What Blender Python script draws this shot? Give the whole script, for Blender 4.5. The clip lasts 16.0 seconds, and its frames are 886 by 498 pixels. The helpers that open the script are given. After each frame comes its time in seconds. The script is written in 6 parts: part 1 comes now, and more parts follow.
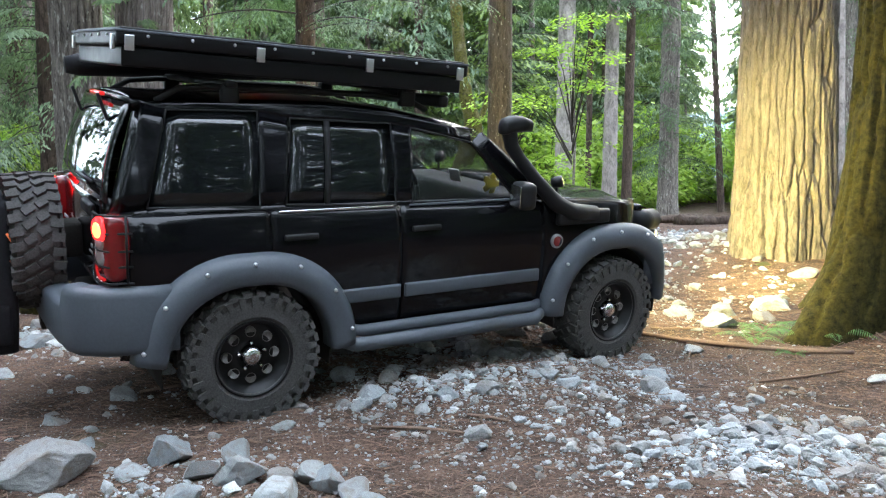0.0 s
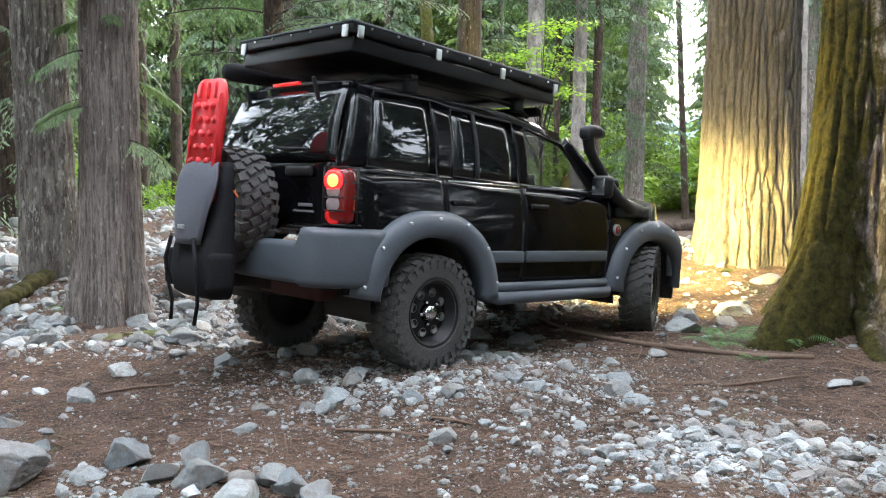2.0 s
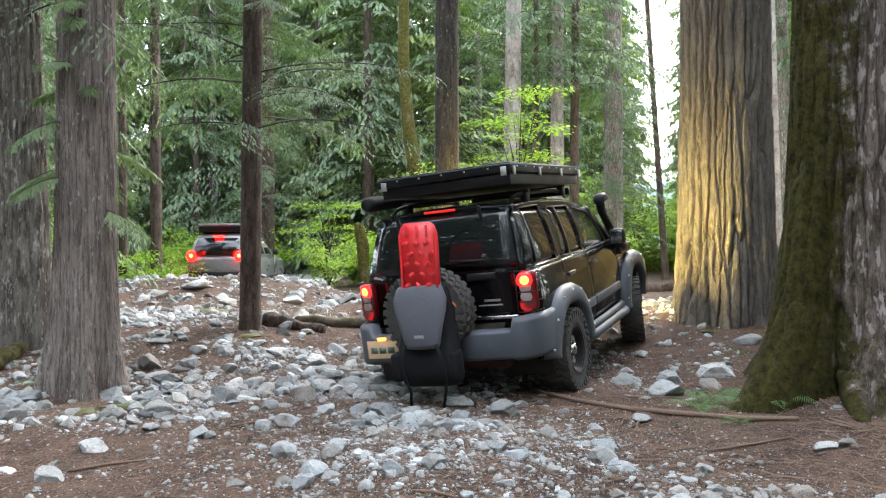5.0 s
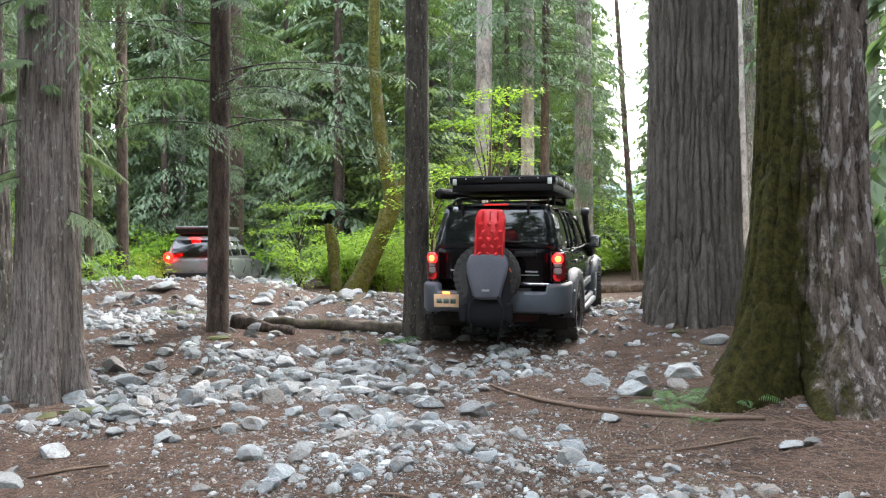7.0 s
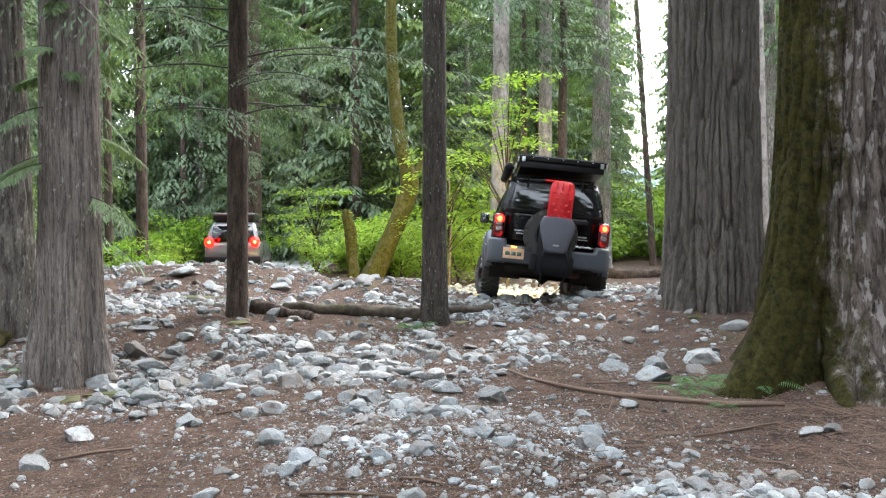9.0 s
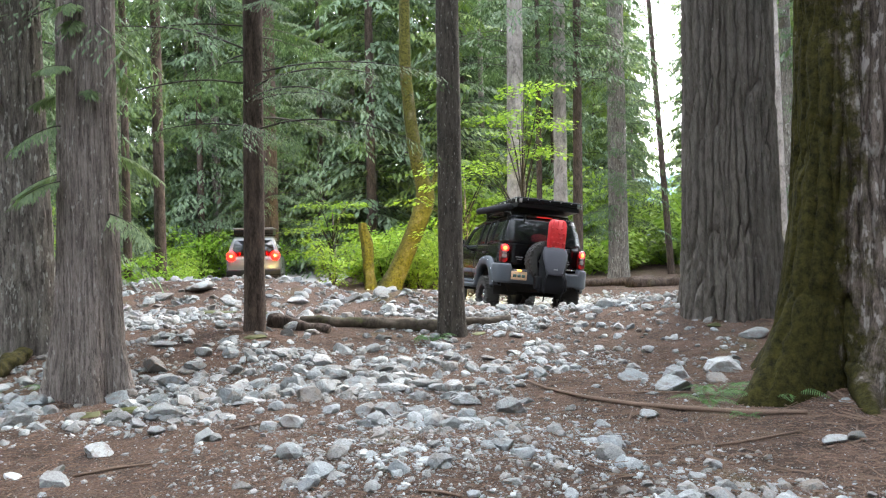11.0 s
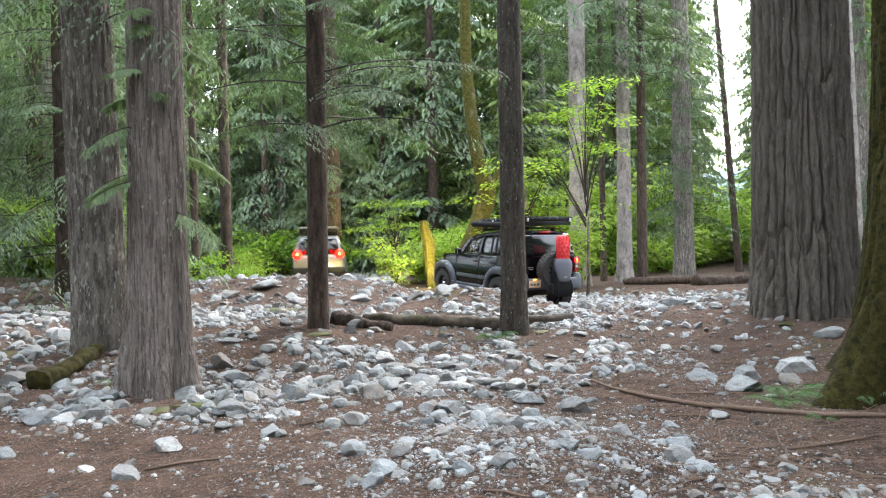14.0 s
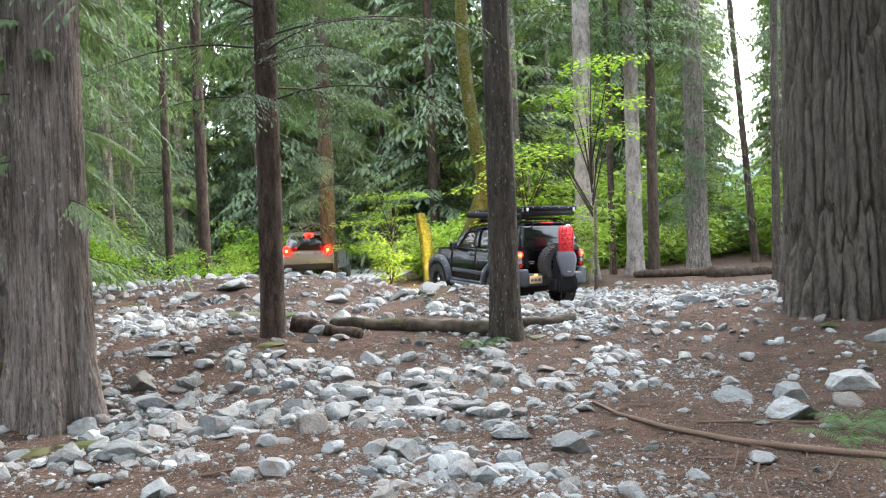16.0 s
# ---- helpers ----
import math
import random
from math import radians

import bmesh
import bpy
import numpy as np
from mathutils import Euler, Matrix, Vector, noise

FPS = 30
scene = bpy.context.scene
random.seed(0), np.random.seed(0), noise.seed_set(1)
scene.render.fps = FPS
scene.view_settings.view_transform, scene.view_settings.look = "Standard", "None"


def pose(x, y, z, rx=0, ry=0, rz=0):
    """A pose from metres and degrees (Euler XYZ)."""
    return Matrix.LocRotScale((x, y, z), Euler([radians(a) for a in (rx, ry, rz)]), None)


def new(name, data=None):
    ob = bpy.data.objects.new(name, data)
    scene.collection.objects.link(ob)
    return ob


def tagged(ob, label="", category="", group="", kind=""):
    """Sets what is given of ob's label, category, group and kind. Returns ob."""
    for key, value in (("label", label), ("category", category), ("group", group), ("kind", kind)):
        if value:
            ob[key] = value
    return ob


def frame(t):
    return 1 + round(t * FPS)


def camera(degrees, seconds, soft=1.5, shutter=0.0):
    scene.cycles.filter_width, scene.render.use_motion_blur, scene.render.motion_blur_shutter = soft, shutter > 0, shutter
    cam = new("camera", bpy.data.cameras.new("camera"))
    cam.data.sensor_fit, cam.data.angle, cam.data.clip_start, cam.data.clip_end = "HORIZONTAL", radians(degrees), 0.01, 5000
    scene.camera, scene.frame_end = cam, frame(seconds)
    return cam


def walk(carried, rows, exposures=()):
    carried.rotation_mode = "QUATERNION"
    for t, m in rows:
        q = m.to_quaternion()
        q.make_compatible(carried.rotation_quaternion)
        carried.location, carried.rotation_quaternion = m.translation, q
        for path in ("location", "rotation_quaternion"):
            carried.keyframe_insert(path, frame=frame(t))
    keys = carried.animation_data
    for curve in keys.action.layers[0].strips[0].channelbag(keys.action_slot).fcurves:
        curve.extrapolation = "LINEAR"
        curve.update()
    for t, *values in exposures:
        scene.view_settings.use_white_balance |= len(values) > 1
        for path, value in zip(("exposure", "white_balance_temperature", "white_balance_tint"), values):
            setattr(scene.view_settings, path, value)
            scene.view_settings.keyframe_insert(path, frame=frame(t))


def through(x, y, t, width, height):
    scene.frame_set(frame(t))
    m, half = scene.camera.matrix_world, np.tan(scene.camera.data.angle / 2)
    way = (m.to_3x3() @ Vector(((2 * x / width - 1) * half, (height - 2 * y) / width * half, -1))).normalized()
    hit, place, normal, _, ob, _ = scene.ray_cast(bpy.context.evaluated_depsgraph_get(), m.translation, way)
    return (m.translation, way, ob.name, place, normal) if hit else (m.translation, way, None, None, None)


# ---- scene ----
cam = camera(55.9, 16.0, soft=1.2)

PATH = [
    (0.0, pose(-0.022, -0.064, 1.503, 85.05, 0.21, -0.00)),
    (0.5, pose(-0.018, -0.028, 1.494, 84.68, -0.14, -1.01)),
    (1.0, pose(-0.015, -0.025, 1.493, 84.56, -0.34, -1.51)),
    (1.5, pose(-0.016, -0.027, 1.493, 84.71, -0.47, -1.87)),
    (2.0, pose(-0.019, -0.039, 1.490, 85.32, -0.59, -2.20)),
    (2.5, pose(-0.018, -0.030, 1.497, 86.15, -0.57, -2.39)),
    (3.0, pose(-0.013, -0.014, 1.498, 87.04, -0.48, -2.46)),
    (3.5, pose(-0.009, -0.014, 1.498, 88.02, -0.32, -2.49)),
    (4.0, pose(-0.006, -0.005, 1.502, 88.64, -0.13, -2.57)),
    (4.5, pose(-0.001, -0.001, 1.502, 89.25, 0.07, -2.87)),
    (5.0, pose(0.004, -0.002, 1.503, 89.71, 0.24, -3.47)),
    (7.5, pose(0.025, 0.028, 1.502, 89.77, 0.24, -5.54)),
    (8.0, pose(0.020, 0.026, 1.503, 89.40, 0.30, -5.18)),
    (8.5, pose(0.015, 0.020, 1.503, 89.07, 0.29, -4.74)),
    (9.0, pose(0.010, 0.017, 1.505, 88.77, 0.30, -4.28)),
    (11.5, pose(0.019, 0.029, 1.504, 89.77, 1.35, -2.81)),
    (12.0, pose(0.011, 0.028, 1.504, 89.90, 1.28, -2.23)),
    (12.5, pose(0.012, 0.032, 1.504, 89.99, 1.21, -1.46)),
    (13.0, pose(0.014, 0.037, 1.504, 89.84, 1.20, -0.56)),
    (13.5, pose(0.007, 0.039, 1.500, 89.64, 1.29, 0.31)),
    (14.0, pose(0.006, 0.076, 1.498, 89.53, 1.39, 1.04)),
    (14.5, pose(0.018, 0.322, 1.480, 89.46, 1.35, 1.62)),
    (15.0, pose(0.090, 0.752, 1.480, 90.09, 1.42, 1.29)),
    (15.5, pose(0.240, 1.145, 1.433, 89.59, 1.70, 1.81)),
    (16.0, pose(0.336, 1.641, 1.446, 89.20, 2.30, 1.75)),
]
EXPOSURES = [(0.0, 3.52, 6050, 8), (1.0, 3.46, 6350, 10), (4.0, 3.36, 6500, 10), (8.0, 3.28, 6500, 10), (16.0, 3.22, 6500, 10)]
walk(cam, PATH, EXPOSURES)

# ---- sky and sun: bright overcast evening above a forest clearing ----
world = bpy.data.worlds.new("sky")
scene.world = world
world.use_nodes = True
wn, wl = world.node_tree.nodes, world.node_tree.links
sky = wn.new("ShaderNodeTexSky")
sky.sky_type, sky.sun_disc = "NISHITA", False
sky.sun_elevation, sky.sun_rotation = radians(38), radians(40)
sky.air_density, sky.dust_density = 1.0, 3.0
soft_sky = wn.new("ShaderNodeMixRGB")
soft_sky.inputs[0].default_value = 0.62
soft_sky.inputs[2].default_value = (7.6, 8.1, 8.8, 1)
wl.new(sky.outputs[0], soft_sky.inputs[1])
wl.new(soft_sky.outputs[0], wn["Background"].inputs[0])
wn["Background"].inputs[1].default_value = 0.15
sun = new("sun", bpy.data.lights.new("sun", "SUN"))
sun.data.energy, sun.data.angle, sun.data.color = 0.9, radians(25), (1.0, 0.95, 0.88)
sun.rotation_euler = Euler((radians(52), 0, radians(180 - 40)))


# ---- materials ----
def material(name):
    m = bpy.data.materials.new(name)
    m.use_nodes = True
    return m, m.node_tree.nodes, m.node_tree.links, m.node_tree.nodes["Principled BSDF"]


def ramp(n, l, source, stops):
    r = n.new("ShaderNodeValToRGB")
    while len(r.color_ramp.elements) < len(stops):
        r.color_ramp.elements.new(0.5)
    for e, (p, c) in zip(r.color_ramp.elements, stops):
        e.position, e.color = p, (*c, 1)
    l.new(source, r.inputs[0])
    return r


def coords(n, l, scale=(1, 1, 1), kind="Object"):
    t, m = n.new("ShaderNodeTexCoord"), n.new("ShaderNodeMapping")
    m.inputs["Scale"].default_value = scale
    l.new(t.outputs[kind], m.inputs[0])
    return m.outputs[0]


def tex_noise(n, l, at, scale, detail=5, rough=0.6, distort=0.0):
    t = n.new("ShaderNodeTexNoise")
    t.inputs["Scale"].default_value, t.inputs["Detail"].default_value = scale, detail
    t.inputs["Roughness"].default_value, t.inputs["Distortion"].default_value = rough, distort
    l.new(at, t.inputs["Vector"])
    return t.outputs[0]


def mix(n, l, factor, a, b, how="MIX"):
    m = n.new("ShaderNodeMixRGB")
    m.blend_type = how
    for socket, v in zip(m.inputs, (factor, a, b)):
        if isinstance(v, (int, float)):
            socket.default_value = v
        elif isinstance(v, tuple):
            socket.default_value = (*v, 1)
        else:
            l.new(v, socket)
    return m.outputs[0]


def bump(n, l, p, height, strength=0.4, distance=0.02):
    b = n.new("ShaderNodeBump")
    b.inputs["Strength"].default_value, b.inputs["Distance"].default_value = strength, distance
    l.new(height, b.inputs["Height"])
    l.new(b.outputs[0], p.inputs["Normal"])


def plain(name, color, rough=0.5, metal=0.0, vary=0.12, scale=9.0, bumps=0.1, coat=0.0, dist=0.004):
    """A surface of one paint or stuff, with a fine grain, faint stains and slight relief."""
    m, n, l, p = material(name)
    at = coords(n, l)
    fine, wide = tex_noise(n, l, at, scale * 14, 4), tex_noise(n, l, at, scale, 4)
    dark, light = tuple(c * (1 - vary) for c in color), tuple(min(1, c * (1 + vary)) for c in color)
    c1 = ramp(n, l, wide, [(0.3, dark), (0.7, light)]).outputs[0]
    l.new(mix(n, l, 0.25 * vary / 0.12 if vary < 0.4 else 0.6, c1, ramp(n, l, fine, [(0.35, dark), (0.65, light)]).outputs[0]), p.inputs["Base Color"])
    r = ramp(n, l, wide, [(0.3, (max(0.02, rough - 0.07),) * 3), (0.7, (min(1, rough + 0.07),) * 3)])
    l.new(r.outputs[0], p.inputs["Roughness"])
    p.inputs["Metallic"].default_value, p.inputs["Coat Weight"].default_value = metal, coat
    p.inputs["Coat Roughness"].default_value = 0.04
    if bumps:
        bump(n, l, p, fine, bumps, dist)
    return m


def glow(name, color, strength, base=(0.5, 0.02, 0.01)):
    m, n, l, p = material(name)
    p.inputs["Base Color"].default_value = (*base, 1)
    p.inputs["Roughness"].default_value = 0.15
    p.inputs["Emission Color"].default_value, p.inputs["Emission Strength"].default_value = (*color, 1), strength
    return m


def bark(name, dark, light, moss=0.0, moss_color=(0.085, 0.10, 0.012), lichen=0.0, stretch=6.0, scale=5.0, relief=0.6, patch_size=2.2, mossy_side=0.0, lichen_scale=48, lichen_color=(0.30, 0.31, 0.28)):
    m, n, l, p = material(name)
    at = coords(n, l, (stretch, stretch, 1))
    plates = tex_noise(n, l, at, scale * 0.45, 6, 0.62, 0.6)
    grain = tex_noise(n, l, at, scale * 2.6, 6, 0.7)
    even = coords(n, l)
    wide = tex_noise(n, l, even, 1.3, 4)
    c = ramp(n, l, plates, [(0.40, tuple(v * 0.6 for v in dark)), (0.5, tuple((a + b) / 2 for a, b in zip(dark, light))), (0.62, light)]).outputs[0]
    c = mix(n, l, 0.5, c, ramp(n, l, grain, [(0.38, dark), (0.64, light)]).outputs[0], "MIX")
    c = mix(n, l, ramp(n, l, wide, [(0.35, (0, 0, 0)), (0.75, (0.45,) * 3)]).outputs[0], c, tuple(v * 0.55 for v in dark))
    if lichen:
        spots = tex_noise(n, l, coords(n, l, (1, 1, 0.35)), lichen_scale, 4, 0.6)
        k = 0.72 - 0.12 * lichen
        c = mix(n, l, ramp(n, l, spots, [(k, (0, 0, 0)), (k + 0.05, (0.75,) * 3)]).outputs[0], c, lichen_color)
    if moss:
        patch = tex_noise(n, l, even, patch_size, 7, 0.72)
        if mossy_side:
            split, lean = n.new("ShaderNodeSeparateXYZ"), n.new("ShaderNodeMath")
            lean.operation = "MULTIPLY_ADD"
            l.new(even, split.inputs[0])
            l.new(split.outputs[0], lean.inputs[0])
            lean.inputs[1].default_value = -mossy_side
            l.new(patch, lean.inputs[2])
            patch = lean.outputs[0]
        tuft = tex_noise(n, l, even, 16, 7, 0.75)
        mc = ramp(n, l, tuft, [(0.36, tuple(v * 0.15 for v in moss_color)), (0.64, moss_color)]).outputs[0]
        k = 0.72 - 0.42 * moss
        c = mix(n, l, ramp(n, l, patch, [(k, (0, 0, 0)), (k + 0.13, (1, 1, 1))]).outputs[0], c, mc)
    l.new(c, p.inputs["Base Color"])
    p.inputs["Roughness"].default_value = 0.92
    p.inputs["Specular IOR Level"].default_value = 0.2
    both = mix(n, l, 0.5, plates, grain)
    if moss:
        both = mix(n, l, 0.4, both, tuft)
    bump(n, l, p, both, relief, 0.03)
    return m


def foliage(name, dark, light, through=0.35):
    """Leaves: colour differs from leaf to leaf, and some light passes."""
    m, n, l, p = material(name)
    g = n.new("ShaderNodeNewGeometry")
    wide = tex_noise(n, l, coords(n, l), 0.55, 3)
    own = ramp(n, l, g.outputs["Random Per Island"], [(0.0, dark), (1.0, light)]).outputs[0]
    c = mix(n, l, 0.45, own, ramp(n, l, wide, [(0.35, dark), (0.65, light)]).outputs[0])
    l.new(c, p.inputs["Base Color"])
    p.inputs["Roughness"].default_value = 0.55
    p.inputs["Specular IOR Level"].default_value = 0.25
    t, s = n.new("ShaderNodeBsdfTranslucent"), n.new("ShaderNodeMixShader")
    l.new(mix(n, l, 1.0, c, (1.0, 1.15, 0.6), "MULTIPLY"), t.inputs[0])
    s.inputs[0].default_value = through
    l.new(p.outputs[0], s.inputs[1])
    l.new(t.outputs[0], s.inputs[2])
    l.new(s.outputs[0], n["Material Output"].inputs[0])
    return m


def soil():
    m, n, l, p = material("forest duff and soil")
    at = coords(n, l)
    wide, mid, fine = tex_noise(n, l, at, 0.55, 5, 0.6), tex_noise(n, l, at, 5, 6, 0.65), tex_noise(n, l, at, 70, 4, 0.7)
    c = ramp(n, l, mid, [(0.3, (0.022, 0.013, 0.010)), (0.52, (0.098, 0.057, 0.040)), (0.72, (0.178, 0.110, 0.078))]).outputs[0]
    c = mix(n, l, 0.45, c, ramp(n, l, fine, [(0.38, (0.010, 0.007, 0.006)), (0.64, (0.19, 0.135, 0.108))]).outputs[0])
    grit = n.new("ShaderNodeTexVoronoi")
    grit.inputs["Scale"].default_value = 42
    l.new(at, grit.inputs["Vector"])
    chips = ramp(n, l, grit.outputs["Distance"], [(0.18, (0.9,) * 3), (0.3, (0, 0, 0))]).outputs[0]
    where = ramp(n, l, wide, [(0.42, (0, 0, 0)), (0.6, (0.8,) * 3)]).outputs[0]
    c = mix(n, l, mix(n, l, 1.0, chips, where, "MULTIPLY"), c, (0.24, 0.235, 0.225))
    damp = ramp(n, l, tex_noise(n, l, at, 1.7, 6, 0.65, 0.4), [(0.38, (0.5,) * 3), (0.60, (0, 0, 0))]).outputs[0]
    c = mix(n, l, damp, c, (0.022, 0.015, 0.012))
    moss = ramp(n, l, tex_noise(n, l, at, 0.9, 5, 0.6), [(0.60, (0, 0, 0)), (0.72, (0.7,) * 3)]).outputs[0]
    c = mix(n, l, moss, c, (0.072, 0.066, 0.022))
    l.new(c, p.inputs["Base Color"])
    p.inputs["Roughness"].default_value = 0.95
    p.inputs["Specular IOR Level"].default_value = 0.15
    bump(n, l, p, mix(n, l, 0.5, mid, fine), 1.0, 0.05)
    return m


def stone_material(name="river stone"):
    m, n, l, p = material(name)
    at = coords(n, l)
    i, g = n.new("ShaderNodeObjectInfo"), n.new("ShaderNodeNewGeometry")
    add = n.new("ShaderNodeMath")
    add.operation = "ADD"
    l.new(i.outputs["Random"], add.inputs[0])
    l.new(g.outputs["Random Per Island"], add.inputs[1])
    fract = n.new("ShaderNodeMath")
    fract.operation = "FRACT"
    l.new(add.outputs[0], fract.inputs[0])
    own = ramp(n, l, fract.outputs[0], [(0.0, (0.11, 0.11, 0.108)), (0.25, (0.30, 0.322, 0.328)), (0.5, (0.20, 0.232, 0.252)), (0.75, (0.56, 0.58, 0.58)), (0.88, (0.29, 0.32, 0.335)), (1.0, (0.19, 0.165, 0.145))]).outputs[0]
    veins, fine = tex_noise(n, l, at, 9, 6, 0.65, 0.8), tex_noise(n, l, at, 110, 3, 0.6)
    c = mix(n, l, 0.55, own, ramp(n, l, veins, [(0.3, (0.35,) * 3), (0.7, (1.0, 1.0, 0.98))]).outputs[0], "MULTIPLY")
    c = mix(n, l, 0.3, c, ramp(n, l, fine, [(0.35, (0.07, 0.07, 0.068)), (0.65, (0.42, 0.42, 0.415))]).outputs[0])
    dirt = ramp(n, l, tex_noise(n, l, coords(n, l), 3.1, 6, 0.7, 0.5), [(0.47, (0, 0, 0)), (0.62, (0.6,) * 3)]).outputs[0]
    c = mix(n, l, dirt, c, (0.150, 0.108, 0.084))
    l.new(c, p.inputs["Base Color"])
    p.inputs["Roughness"].default_value = 0.8
    p.inputs["Specular IOR Level"].default_value = 0.3
    bump(n, l, p, mix(n, l, 0.5, veins, fine), 0.8, 0.016)
    return m


SOIL, STONE = soil(), stone_material()
CEDAR = bark("cedar bark, grey-brown strips", (0.052, 0.040, 0.035), (0.370, 0.315, 0.285), moss=0.08, moss_color=(0.075, 0.085, 0.045), lichen=0.9, stretch=13, scale=6, relief=1.0, lichen_scale=30, lichen_color=(0.36, 0.345, 0.32))
GREY_BARK = bark("old grey bark with lichen", (0.045, 0.038, 0.033), (0.30, 0.265, 0.235), moss=0.14, moss_color=(0.06, 0.065, 0.022), lichen=1.1, stretch=6, scale=7, relief=0.9, lichen_scale=22, lichen_color=(0.38, 0.37, 0.34))
DARK_BARK = bark("dark brown bark", (0.022, 0.016, 0.013), (0.130, 0.094, 0.076), stretch=4, scale=9, relief=0.8)
THIN_BARK = bark("dark bark with pale lichen flecks", (0.022, 0.019, 0.016), (0.105, 0.088, 0.074), moss=0.12, moss_color=(0.05, 0.055, 0.02), lichen=0.75, stretch=5, scale=9, relief=0.8, lichen_color=(0.28, 0.28, 0.26))
FIR_BARK = bark("furrowed fir bark", (0.070, 0.060, 0.052), (0.180, 0.160, 0.140), moss=0.12, moss_color=(0.06, 0.062, 0.018), lichen=0.3, stretch=5, scale=8, relief=1.0, lichen_scale=26)
MOSS_BARK = bark("mossy furrowed bark", (0.020, 0.014, 0.011), (0.200, 0.160, 0.138), moss=0.40, lichen=1.35, moss_color=(0.048, 0.042, 0.008), stretch=5, scale=6, relief=1.0, patch_size=3.2, mossy_side=0.75, lichen_scale=14, lichen_color=(0.30, 0.27, 0.255))
MAPLE_BARK = bark("moss-covered maple bark", (0.05, 0.04, 0.025), (0.14, 0.12, 0.07), moss=0.9, moss_color=(0.085, 0.080, 0.014), stretch=2, scale=6, relief=0.8)
PALE_BARK = bark("pale grey alder bark", (0.11, 0.095, 0.086), (0.36, 0.32, 0.30), lichen=0.4, stretch=2, scale=4, relief=0.4)
CEDAR_SPRAY = foliage("pale cedar sprays", (0.085, 0.130, 0.070), (0.26, 0.33, 0.19), 0.45)
NEEDLES = foliage("conifer needles", (0.022, 0.044, 0.024), (0.135, 0.190, 0.105), 0.38)
NEEDLES_BLUE = foliage("cedar sprays", (0.040, 0.072, 0.045), (0.215, 0.280, 0.180), 0.42)
FAR_GREEN = foliage("mixed far foliage", (0.060, 0.100, 0.030), (0.19, 0.25, 0.08), 0.4)
LEAVES = foliage("maple leaves", (0.10, 0.20, 0.018), (0.26, 0.38, 0.045), 0.5)
BRIGHT = foliage("young leaves", (0.13, 0.22, 0.025), (0.30, 0.40, 0.07), 0.5)
FERN = foliage("fern fronds", (0.050, 0.110, 0.045), (0.13, 0.22, 0.09), 0.4)
TWIG = plain("bare twig bark", (0.032, 0.026, 0.021), 0.9, vary=0.35, bumps=0.5)
LOG = bark("rotting log", (0.032, 0.025, 0.019), (0.125, 0.100, 0.078), moss=0.35, stretch=1, scale=7)
DEADWOOD = plain("weathered fallen branch", (0.13, 0.085, 0.06), 0.9, vary=0.35, bumps=0.6)
NEEDLE_LITTER = plain("dry needles and twigs", (0.135, 0.083, 0.058), 0.9, vary=0.6, scale=4, bumps=0.0)


# ---- shared building helpers ----
def mesh_object(name, bm, mat=None, smooth=True):
    me = bpy.data.meshes.new(name)
    bm.normal_update()
    bm.to_mesh(me)
    bm.free()
    if mat:
        me.materials.append(mat)
    me.polygons.foreach_set("use_smooth", [smooth] * len(me.polygons))
    return new(name, me)


def part(name, bm, mat, parent, label="", smooth=True):
    ob = mesh_object(name, bm, mat, smooth)
    ob.parent = parent
    return tagged(ob, label)


def data_mesh(name, verts, faces, mat, smooth=True):
    me = bpy.data.meshes.new(name)
    me.from_pydata(verts, [], faces)
    me.materials.append(mat)
    me.polygons.foreach_set("use_smooth", [smooth] * len(me.polygons))
    me.update()
    return me


def lattice(ix, iy, seed):
    h = (ix * 374761393 + iy * 668265263 + seed * 974711) & 0x7FFFFFFF
    h = ((h ^ (h >> 13)) * 1274126177) & 0x7FFFFFFF
    return ((h ^ (h >> 16)) & 0xFFFF) / 65535.0


def value_noise(x, y, seed=1):
    x, y = np.asarray(x, float), np.asarray(y, float)
    ix, iy = np.floor(x).astype(np.int64), np.floor(y).astype(np.int64)
    u, v = x - ix, y - iy
    u, v = u * u * (3 - 2 * u), v * v * (3 - 2 * v)
    a, b = lattice(ix, iy, seed), lattice(ix + 1, iy, seed)
    c, d = lattice(ix, iy + 1, seed), lattice(ix + 1, iy + 1, seed)
    return (a * (1 - u) + b * u) * (1 - v) + (c * (1 - u) + d * u) * v


def fbm(x, y, octaves=4, seed=1):
    return sum(value_noise(np.asarray(x) * 2 ** k, np.asarray(y) * 2 ** k, seed + k) * 0.5 ** (k + 1) for k in range(octaves))


def step(v, a, b):
    v = np.clip((np.asarray(v, float) - a) / (b - a), 0, 1)
    return v * v * (3 - 2 * v)


def mound(x, y, cx, cy, rx, ry, h):
    return h * np.exp(-((x - cx) / rx) ** 2 - ((y - cy) / ry) ** 2)


